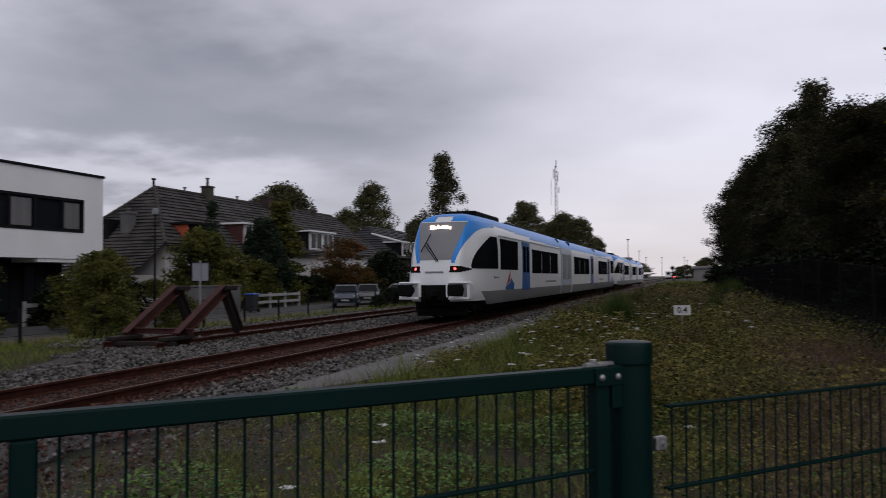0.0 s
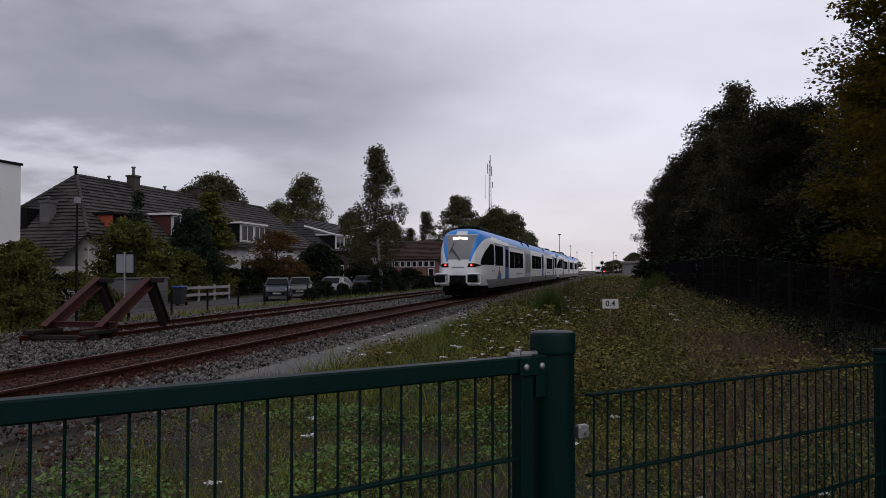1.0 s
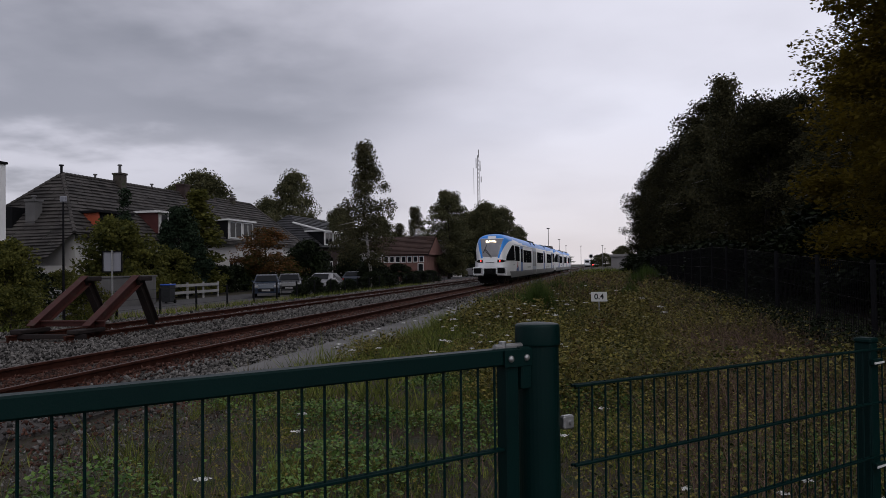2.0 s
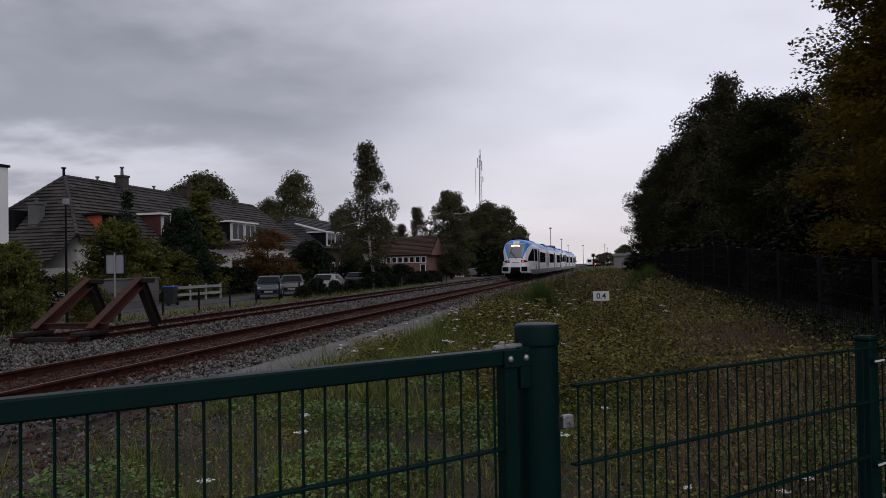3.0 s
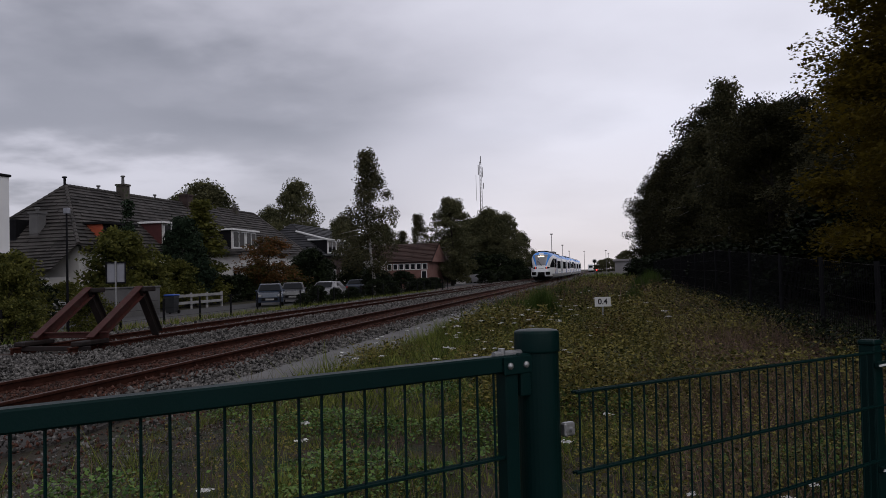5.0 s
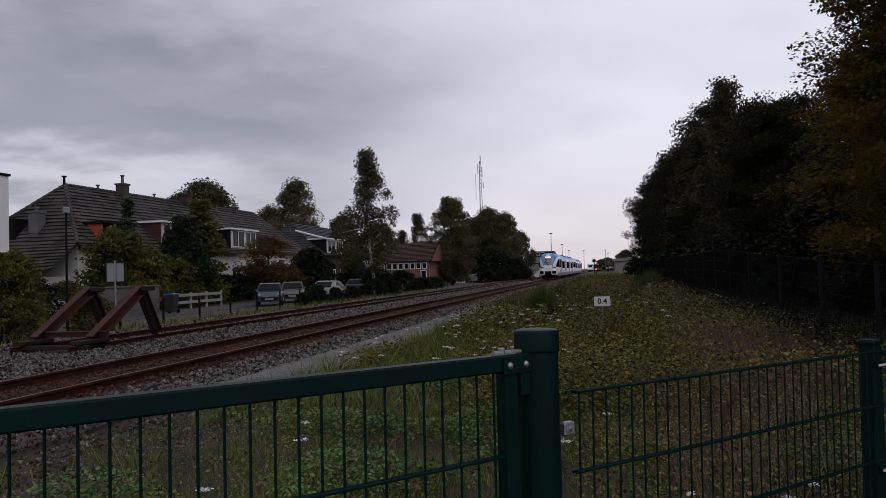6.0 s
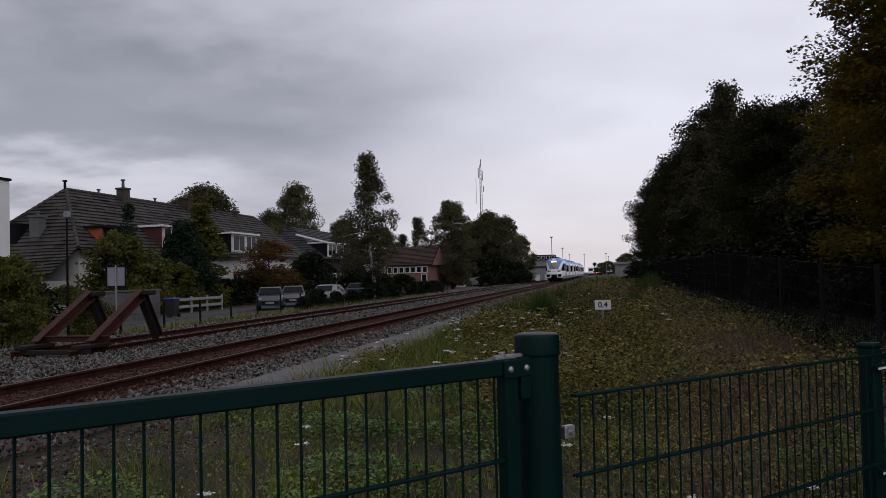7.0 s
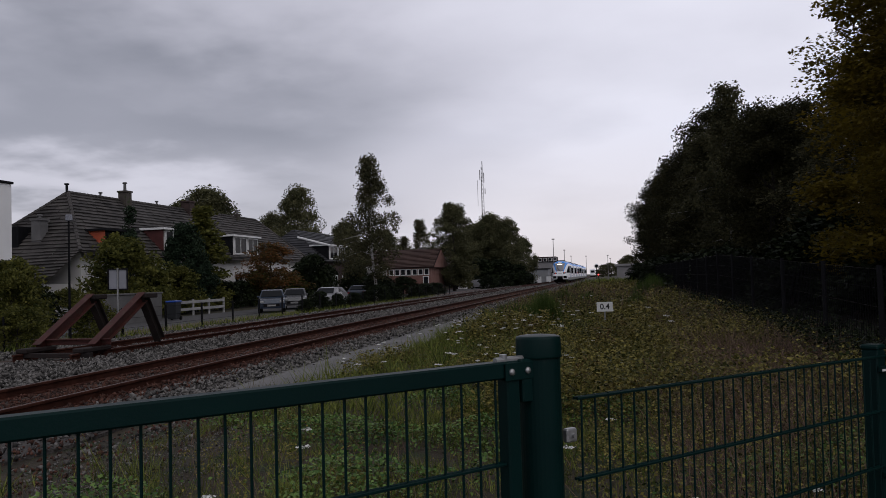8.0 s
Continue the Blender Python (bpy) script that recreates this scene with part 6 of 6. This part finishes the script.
def plant_trees():
    oak = make_tree("oak_tree", 3, 14.0, 4.6, 0.12, round_crown, 230, 230, 0.092, 0.60, "leaf_oak", "bark", "broad-crowned deciduous tree in full leaf, wood shade in its colour", trunk_r=0.28)
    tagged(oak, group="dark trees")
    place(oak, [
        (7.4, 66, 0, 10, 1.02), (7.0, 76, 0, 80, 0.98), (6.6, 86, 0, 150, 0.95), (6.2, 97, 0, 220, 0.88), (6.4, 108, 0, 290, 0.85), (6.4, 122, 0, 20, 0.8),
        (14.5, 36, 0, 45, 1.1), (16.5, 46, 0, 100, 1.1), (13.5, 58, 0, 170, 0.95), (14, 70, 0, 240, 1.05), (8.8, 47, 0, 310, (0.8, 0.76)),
        # back row, partly out of view, added to darken the wood
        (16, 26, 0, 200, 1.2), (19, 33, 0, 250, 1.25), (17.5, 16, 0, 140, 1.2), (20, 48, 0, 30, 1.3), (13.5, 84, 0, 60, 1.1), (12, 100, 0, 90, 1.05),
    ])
    elm = make_tree("village_tree", 5, 14.0, 4.6, 0.12, round_crown, 190, 150, 0.14, 0.70, "leaf_hazy", "bark", "broad village tree, grey-green leaves paled for haze", trunk_r=0.25, lumpy=0.22)
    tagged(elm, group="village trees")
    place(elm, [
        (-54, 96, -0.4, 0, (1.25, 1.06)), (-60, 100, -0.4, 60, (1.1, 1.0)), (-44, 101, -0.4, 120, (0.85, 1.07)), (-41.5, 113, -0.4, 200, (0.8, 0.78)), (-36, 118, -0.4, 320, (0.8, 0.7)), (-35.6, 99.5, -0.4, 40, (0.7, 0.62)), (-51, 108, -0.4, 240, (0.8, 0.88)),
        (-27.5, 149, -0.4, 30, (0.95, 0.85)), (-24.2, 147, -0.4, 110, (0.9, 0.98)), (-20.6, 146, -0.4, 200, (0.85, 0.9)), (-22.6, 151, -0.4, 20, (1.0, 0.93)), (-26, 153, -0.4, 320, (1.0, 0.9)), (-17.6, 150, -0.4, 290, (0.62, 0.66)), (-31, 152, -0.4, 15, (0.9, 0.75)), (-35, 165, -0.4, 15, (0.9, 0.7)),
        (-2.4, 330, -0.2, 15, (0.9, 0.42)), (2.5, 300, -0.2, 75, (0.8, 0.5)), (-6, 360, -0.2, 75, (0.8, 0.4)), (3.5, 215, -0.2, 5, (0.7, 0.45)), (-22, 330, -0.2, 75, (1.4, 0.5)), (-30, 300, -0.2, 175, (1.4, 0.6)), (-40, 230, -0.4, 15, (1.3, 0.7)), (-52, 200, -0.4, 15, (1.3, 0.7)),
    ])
    birch = make_tree("birch_tree", 8, 12.6, 2.8, 0.20, birch_crown, 230, 90, 0.085, 0.34, "leaf_birch", "birch_bark", "tall slender birch with a pale trunk and loose crown", droop=0.45, trunk_r=0.15, lumpy=0.65, limbs=34, inner=0.1)
    tagged(birch, group="birches")
    place(birch, [(-20.0, 62.4, -0.4, 0, (1.0, 1.0)), (7.6, 55.5, 0, 70, (1.1, 1.13)), (9.0, 60.5, 0, 190, (1.4, 1.0)), (6.4, 62, 0, 120, (1.3, 0.95)), (11.6, 41, 0, 250, (1.2, 0.88)), (-34.7, 136, -0.4, 40, (1.15, 1.02)), (-39.5, 140, -0.4, 140, (1.1, 0.8))])
    poplar = make_tree("poplar_tree", 12, 12.0, 2.7, 0.06, egg_crown, 260, 130, 0.105, 0.46, "leaf_hazy", "bark", "tall narrow dense deciduous tree", trunk_r=0.2, lumpy=0.4)
    place(poplar, [(-22.6, 107.6, -0.4, 30, (1.2, 1.03))])
    beech = make_tree("beech_tree", 17, 17.0, 6.1, 0.05, beech_crown, 760, 270, 0.076, 0.60, "leaf_beech", "bark", "large beech with yellowing autumn leaves overhanging the fence", trunk_r=0.4, flat=0.75, limbs=50, lumpy=0.14, squash=0.42)
    tagged(beech, group="beeches")
    # the last beech is unseen, added to shade the fence side
    place(beech, [(10.7, 24.5, 0, 0, (1.0, 1.16)), (14.2, 29.5, 0, 80, (1.0, 1.15)), (11.2, 13.0, 0, 140, 1.0), (11.6, 18.5, 0, 250, 0.85), (13.0, 5.5, 0, 60, 0.9)])
    con = make_tree("garden_conifer", 23, 5.3, 1.85, 0.02, egg_crown, 200, 85, 0.09, 0.30, "leaf_conifer", "bark", "dense dark garden conifer", trunk_r=0.14, lumpy=0.2, flat=0.0)
    tagged(con, group="garden conifers")
    place(con, [(-30.3, 50.0, -0.4, 0, (0.98, 1.16))])
    cyp = make_tree("golden_cypress", 29, 6.5, 1.0, 0.02, cone_crown, 130, 60, 0.085, 0.24, "leaf_yellow", "bark", "slim light-green conifer rising above a darker one", trunk_r=0.1, flat=0.0)
    place(cyp, [(-30.4, 53.2, -0.4, 0, (2.0, 1.2))])
    spruce = make_tree("bare_spruce", 31, 7.4, 1.35, 0.12, cone_crown, 110, 30, 0.08, 0.22, "leaf_conifer", "bark", "thin dark spruce before the tiled roof", trunk_r=0.1, droop=0.2, flat=0.2)
    place(spruce, [(-30.7, 44.0, -0.4, 0, 0.97)])
    red = make_tree("red_leaved_tree", 37, 5.6, 2.1, 0.3, dome_crown, 130, 55, 0.085, 0.30, "leaf_red", "bark", "small garden tree turning red-brown", trunk_r=0.1)
    place(red, [(-29.4, 62.0, -0.4, 0, (1.3, 0.95))])
    bush = make_tree("garden_shrub", 41, 3.1, 1.7, 0.02, dome_crown, 130, 62, 0.085, 0.27, "leaf_yellow", "bark", "loose yellow-green garden shrub", trunk_r=0.06, lumpy=0.35)
    tagged(bush, group="garden shrubs")
    place(bush, [(-28.9, 40.8, -0.4, 0, (1.5, 1.55)), (-30.6, 44.8, -0.4, 70, 1.2), (-20.6, 22.8, -0.4, 140, (0.62, 0.8)), (-22.4, 24.6, -0.4, 200, 0.95), (-28.9, 35.6, -0.4, 250, (0.75, 0.6)), (-24.5, 20, -0.4, 300, 0.9), (-17.0, 19.0, -0.3, 300, (0.5, 0.42)), (-17.3, 22.7, -0.3, 30, (0.45, 0.5)), (-30.5, 62, -0.4, 30, 0.9), (-30, 68.5, -0.4, 130, 0.8), (-29.5, 48.0, -0.4, 100, 1.0)])
    dark = make_tree("round_shrub", 43, 3.0, 1.6, 0.02, dome_crown, 120, 60, 0.10, 0.26, "leaf_hedge", "bark", "rounded dark green shrub, leaf colour deepened by shade", trunk_r=0.06, lumpy=0.2)
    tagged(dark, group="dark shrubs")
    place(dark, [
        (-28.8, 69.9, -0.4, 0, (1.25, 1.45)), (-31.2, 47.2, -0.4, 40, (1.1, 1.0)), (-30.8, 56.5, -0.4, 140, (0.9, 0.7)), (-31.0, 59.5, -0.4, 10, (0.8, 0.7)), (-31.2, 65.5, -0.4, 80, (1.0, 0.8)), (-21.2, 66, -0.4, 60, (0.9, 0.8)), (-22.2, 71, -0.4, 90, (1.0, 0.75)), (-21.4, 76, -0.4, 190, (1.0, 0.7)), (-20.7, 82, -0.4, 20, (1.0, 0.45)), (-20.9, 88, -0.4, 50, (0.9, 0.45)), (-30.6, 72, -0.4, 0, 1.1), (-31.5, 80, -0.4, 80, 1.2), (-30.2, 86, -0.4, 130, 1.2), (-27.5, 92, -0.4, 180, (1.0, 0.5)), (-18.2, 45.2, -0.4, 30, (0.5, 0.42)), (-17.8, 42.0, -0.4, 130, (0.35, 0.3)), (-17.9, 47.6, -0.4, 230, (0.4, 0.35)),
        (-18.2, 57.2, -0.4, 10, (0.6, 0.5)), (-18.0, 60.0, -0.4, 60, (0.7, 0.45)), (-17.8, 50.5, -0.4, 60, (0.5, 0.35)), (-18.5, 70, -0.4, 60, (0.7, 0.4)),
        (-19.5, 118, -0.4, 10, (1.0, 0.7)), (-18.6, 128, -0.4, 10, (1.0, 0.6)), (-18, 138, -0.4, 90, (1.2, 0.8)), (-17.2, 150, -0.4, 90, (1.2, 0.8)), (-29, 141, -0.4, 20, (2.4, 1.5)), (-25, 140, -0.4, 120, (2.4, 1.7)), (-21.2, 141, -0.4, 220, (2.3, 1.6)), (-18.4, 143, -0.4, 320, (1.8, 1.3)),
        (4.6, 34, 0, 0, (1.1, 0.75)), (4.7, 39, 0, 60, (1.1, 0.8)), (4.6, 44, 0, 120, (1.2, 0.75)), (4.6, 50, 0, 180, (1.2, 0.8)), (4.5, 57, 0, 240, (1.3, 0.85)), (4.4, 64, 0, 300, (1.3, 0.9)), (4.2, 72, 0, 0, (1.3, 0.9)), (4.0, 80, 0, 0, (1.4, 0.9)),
        # most of this undergrowth is added to darken the open wood floor
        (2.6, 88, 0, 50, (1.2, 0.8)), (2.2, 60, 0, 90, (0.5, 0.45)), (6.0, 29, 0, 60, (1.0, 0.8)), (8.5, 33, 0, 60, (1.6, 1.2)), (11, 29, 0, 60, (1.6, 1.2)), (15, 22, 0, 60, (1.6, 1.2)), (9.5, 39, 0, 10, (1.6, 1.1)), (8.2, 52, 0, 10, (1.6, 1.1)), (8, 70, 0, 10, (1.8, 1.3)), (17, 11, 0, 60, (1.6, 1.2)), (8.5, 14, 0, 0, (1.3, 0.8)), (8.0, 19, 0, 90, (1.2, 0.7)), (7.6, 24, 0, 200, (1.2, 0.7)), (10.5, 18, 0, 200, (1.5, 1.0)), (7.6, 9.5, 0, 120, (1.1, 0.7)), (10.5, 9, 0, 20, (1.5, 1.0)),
        (-31.5, 21, -0.4, 0, (1.2, 0.75)), (-27.0, 27.5, -0.4, 100, (1.0, 0.6)), (-25.2, 15.5, -0.4, 150, (1.2, 0.6)), (-26.2, 30.0, -0.4, 150, (0.9, 0.7)),
    ])


plant_trees()


def blades(rng, xy, z0, h, w, lean=0.35):
    """Grass blades: slim upright triangles."""
    n = len(xy)
    a = rng.uniform(0, 2 * np.pi, n)
    hh = h * rng.uniform(0.5, 1.3, n)
    base = np.concatenate([xy, z0[:, None]], 1)
    side = np.stack([np.cos(a), np.sin(a), np.zeros(n)], -1) * (w * rng.uniform(0.6, 1.4, n))[:, None]
    d = rng.normal(0, lean, (n, 2)) * hh[:, None]
    tip = base + np.concatenate([d, hh[:, None]], 1)
    return np.stack([base - side, base + side, tip], 1)


def build_broom():
    """Broom: a sheaf of fine upright green shoots."""
    g = np.random.default_rng(48)
    b = thing("broom_bush", pose(-2.0, 21.3, -0.02), "dark green upright broom bush in the rough grass", "shrub", "broom bushes")
    n = 3600
    a, d = g.uniform(0, 2 * np.pi, n), 0.46 * np.sqrt(g.uniform(0, 1, n))
    root = np.stack([d * np.cos(a), d * np.sin(a)], -1)
    h = 1.22 * (1 - 0.5 * (d / 0.5) ** 2) * g.uniform(0.35, 1.08, n)
    base = np.concatenate([root * 0.55, 0.12 * g.uniform(0, 1, (n, 1))], 1)
    tip = np.concatenate([root * 1.15 + g.normal(0, 0.06, (n, 2)), h[:, None]], 1)
    side = np.stack([np.cos(a * 3), np.sin(a * 3), np.zeros(n)], -1) * 0.008
    share("foliage", raw_mesh("foliage", np.stack([base - side, base + side, tip], 1), 3, M["broom"]), pose(0, 0, 0), b)
    segs = [[(np.array([0, 0, -0.05]), 0.02), (np.array([0.10 * math.cos(k), 0.10 * math.sin(k), 0.35]), 0.012), (np.array([0.2 * math.cos(k), 0.2 * math.sin(k), 0.8]), 0.004)] for k in range(6)]
    share("trunk", tube_mesh("trunk", segs, M["bark"], 5), pose(0, 0, 0), b)
    for x, y, sx, sz in ((-3.1, 25.5, 1.0, 0.55), (-3.9, 29.0, 1.2, 0.5), (-1.2, 33, 1.0, 0.7), (-2.6, 38, 1.3, 0.7), (2.0, 46, 1.5, 1.25), (1.2, 40, 1.2, 1.0), (0.6, 27, 0.7, 0.8)):
        copy_thing(b, pose(x, y, -0.02, 0, 0, 37 * y) @ Matrix.Diagonal((sx, sx, sz, 1)))


build_broom()


def clover():
    """Low broad green leaves in patches close to the gate."""
    g = np.random.default_rng(91)
    n = 80000
    xy = np.stack([g.uniform(-4.6, 3.2, n), g.uniform(1.6, 9.5, n)], -1)
    p = np.array([noise.noise((a * 0.8, b * 0.8, 60.0)) for a, b in xy])
    k = (p + 0.1 * (xy[:, 0] < 0.3) - 0.5 * np.exp(-((xy[:, 0] + 4.3) / 1.3) ** 2 - ((xy[:, 1] - 4.8) / 2.2) ** 2)) > g.uniform(0.0, 0.30, n)
    xy, p = xy[k], p[k]
    z = np.clip(0.05 + 0.5 * p, 0.03, 0.3) * np.sqrt(g.uniform(0.05, 1, len(xy)))
    out = leaves(g, np.concatenate([xy, z[:, None]], 1), 0.017, 0.0, 0.6, 1.4)
    tagged(new("clover", raw_mesh("clover", out, 4, M["clover"])), "patches of low green clover and nettle leaves", "clover", kind="stuff")


def meadow():
    g = np.random.default_rng(77)
    def scatter(n, x0, x1, y0, y1):
        xy = np.stack([g.uniform(x0, x1, n), g.uniform(y0, y1, n)], -1)
        edge = np.interp(xy[:, 1], PATH_Y, PATH_X) + 0.25 * np.sin(xy[:, 1] * 1.7) + g.normal(0, 0.18, n)
        bare = np.exp(-((xy[:, 0] + 4.3) / 1.3) ** 2 - ((xy[:, 1] - 4.8) / 2.2) ** 2)
        return xy[(xy[:, 0] > edge) & (g.uniform(0, 1, n) > 0.93 * bare)]
    def patch(xy, f, seed):
        return np.array([noise.noise((a * f, b * f, seed)) for a, b in xy])
    def ground(xy):
        return np.array([noise.noise((a * 0.35, b * 0.35, 3.0)) for a, b in xy]) * 0.06 - 0.01 + ground_z(xy[:, 0], 0)
    # broad weed leaves at varying height
    out, stalks = [], []
    def plants(n, leaf_n, x0, x1, y0, y1, size, hmax, spread):
        """Leafy plants: each a few leaves up its stem, the plants in uneven patches."""
        xy = scatter(n, x0, x1, y0, y1)
        p = patch(xy, 0.55, 9.0) + 0.6 * patch(xy, 1.9, 15.0)
        dead = np.exp(-((xy[:, 0] - 1.9) / 1.0) ** 2 - ((xy[:, 1] - 10.0) / 2.6) ** 2)
        tall = np.clip(0.30 + 0.20 * (xy[:, 0] + 3.0) + 1.7 * p - 0.8 * dead, 0.0, 1.0)
        keep = g.uniform(0, 0.7, len(xy)) < tall
        xy, tall = xy[keep], np.clip(tall[keep], 0.25, 1)
        m = len(xy)
        up = np.sqrt(g.uniform(0.03, 1, (m, leaf_n)))
        z = ground(xy)[:, None] + hmax * (tall * g.uniform(0.6, 1.25, m))[:, None] * up
        c = xy[:, None] + g.normal(0, 1, (m, leaf_n, 2)) * spread * (1.15 - 0.6 * up)[..., None]
        return leaves(g, np.concatenate([c, z[..., None]], -1).reshape(-1, 3), size, 0.0, 0.55, 1.5)
    out.append(plants(1100, 16, -4.6, -0.3, 1.8, 7.5, 0.0105, 0.26, 0.045))
    out.append(plants(2800, 18, -0.3, 5.0, 1.8, 7.5, 0.0115, 0.50, 0.05))
    out.append(plants(2600, 16, -5.0, -1.2, 7.5, 16, 0.021, 0.38, 0.07))
    out.append(plants(4600, 16, -1.4, 3.1, 7.5, 16, 0.022, 0.58, 0.075))
    out.append(plants(5400, 15, -5.2, 3.1, 16, 34, 0.036, 0.58, 0.12))
    out.append(plants(3000, 12, -4.9, 3.1, 34, 95, 0.085, 0.62, 0.26))
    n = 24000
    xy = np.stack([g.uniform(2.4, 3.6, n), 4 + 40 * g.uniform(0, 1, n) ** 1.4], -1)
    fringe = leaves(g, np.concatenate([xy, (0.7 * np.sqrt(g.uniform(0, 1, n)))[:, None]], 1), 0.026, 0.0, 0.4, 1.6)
    tagged(new("fence_weeds", raw_mesh("fence_weeds", fringe, 4, M["leaf_hedge"])), "leafy growth along the wood fence, darkened as if shaded", "weeds", kind="stuff")
    tagged(new("weeds", raw_mesh("weeds", np.concatenate(out), 4, M["weed"])), "yellowing leafy weeds across the rough verge", "weeds", kind="stuff")
    out = []
    for n, x0, y0, y1, h, w in ((75000, -5.0, 1.4, 8, 0.16, 0.003), (60000, -5.2, 8, 22, 0.25, 0.006), (26000, -5.2, 22, 60, 0.34, 0.016), (9000, -5.0, 60, 160, 0.5, 0.05)):
        xy = scatter(n, x0, 3.0 if y0 > 7 else 5.0, y0, y1)
        k = patch(xy, 0.9, 21.0) + 0.2 > g.uniform(-0.3, 0.25, len(xy))
        xy = xy[k]
        # gather the blades into tufts
        own = g.integers(0, max(1, len(xy) // 14), len(xy))
        seat = xy[: max(1, len(xy) // 14)]
        tuft = np.clip(0.6 + 2.2 * patch(seat, 1.6, 40.0), 0.25, 1.9) * g.uniform(0.7, 1.3, len(seat))
        pos = np.where(g.uniform(0, 1, (len(xy), 1)) < 0.75, seat[own] + g.normal(0, h * 0.22, (len(xy), 2)), xy)
        out.append(blades(g, pos, ground(pos), h * tuft[own], w * 1.25, 0.45))
    xy = np.stack([g.uniform(-19.5, -16.0, 9000), g.uniform(9, 70, 9000)], -1)
    out.append(blades(g, xy, ground_z(xy[:, 0], xy[:, 1]) - 0.03, 0.3, 0.014))
    xy = np.stack([g.uniform(-19, -11.2, 15000), g.uniform(4, 16.6, 15000)], -1)
    xy = xy[xy[:, 0] < np.interp(xy[:, 1], [4, 10.5, 15.8, 17], [-10.3, -11.9, -14.6, -15.9]) + 0.15 * np.sin(xy[:, 1] * 5)]
    out.append(blades(g, xy, ground_z(xy[:, 0], xy[:, 1]) - 0.02, 0.2, 0.008, 0.45))
    tagged(new("grass", raw_mesh("grass", np.concatenate(out), 3, M["grass"])), "uneven rough green grass by the fence", "grass", kind="stuff")
    out = []
    for n, x0, x1, y0, y1, h, w in ((6500, 0.3, 4.2, 2.6, 10, 0.55, 0.0032), (5200, 0.9, 3.0, 7.0, 13.5, 0.52, 0.0045), (2000, -4.4, 1.0, 2.0, 9, 0.22, 0.0028), (2600, 0.8, 2.9, 10, 24, 0.62, 0.008), (1800, -4, 3, 24, 60, 0.9, 0.014)):
        xy = np.stack([g.uniform(x0, x1, n), g.uniform(y0, y1, n)], -1)
        out.append(blades(g, xy, ground(xy), h, w, 0.45))
    tagged(new("dry_stalks", raw_mesh("dry_stalks", np.concatenate(out), 3, M["dry"])), "dry brown stalks and dead grass", "dry grass", kind="stuff")
    out = []
    for n, x0, x1, y0, y1, h, s in ((7, 0.2, 1.4, 2.7, 4.6, 0.36, 0.007), (6, -2.4, 0, 3, 8, 0.35, 0.010), (70, -4.2, -0.4, 9, 22, 0.40, 0.010), (50, -3.9, 1, 14, 34, 0.5, 0.014)):
        for k in range(n):
            x, y = g.uniform(x0, x1), g.uniform(y0, y1)
            c = np.array([x, y, h * g.uniform(0.7, 1.3)]) + g.normal(0, 1, (40, 3)) * np.array([2.0, 2.0, 0.35]) * s
            out.append(leaves(g, c, s, 0, 0.8, 1.2))
            out.append(leaves(g, np.array([[x, y, 0]]), 0.001))
    tagged(new("white_flowers", raw_mesh("white_flowers", np.concatenate(out), 4, M["flower"])), "white yarrow flower heads among the weeds", "flowers", kind="stuff")


clover()
meadow()


# ---- the wood's fence ----
def build_wood_fence():
    f = thing("wood_fence", pose(0, 0, 0), "dark wire-mesh fence on thin posts before the wood", "fence")
    top = lambda y: 1.45 + 0.036 * max(0.0, min(14.0, y - 10))
    ys = [4.2, 7.0, 9.9, 12.4, 15.3, 18.6, 21.6, 24.6, 27.6, 30.6, 33.6, 37, 41, 45, 50, 55, 60, 66, 72, 78, 85]
    xf = lambda y: 3.0 if y > 8 else 3.0 + (8 - y) * 0.12
    for y in ys:
        part("post", rod((xf(y), y, -0.1), (xf(y), y, top(y) + 0.05), 0.035, n=8), M["dark_trim"], f)
    for y, y2 in zip(ys, ys[1:]):
        for k in range(7):
            z = 1 - k * 0.155
            part("wire", rod((xf(y), y, top(y) * z), (xf(y2), y2, top(y2) * z), 0.0022 if y < 20 else 0.004, n=4), M["buffer_dark"] if k in (0, 2) else M["dark_trim"], f)
    bm_v = []
    for i in range(620):
        y = 8.2 + 0.1 * i
        h = top(y)
        bm_v += [[(3.0, y - 0.0045, 0), (3.0, y + 0.0045, 0), (3.0, y + 0.0045, h), (3.0, y - 0.0045, h)], [(2.9955, y, 0), (3.0045, y, 0), (3.0045, y, h), (2.9955, y, h)]]
    mesh = share("wire_mesh", raw_mesh("wire_mesh", bm_v, 4, M["dark_trim"]), pose(0, 0, 0), f)
    tagged(mesh, kind="stuff")
    strip("forest_floor", lambda y: 3.25, lambda y: 40.0, list(np.linspace(2, 180, 60)), 0.02, M["litter"], "leaf litter under the trees, their shade in its colour", "forest floor", 0.1)


build_wood_fence()


motions()
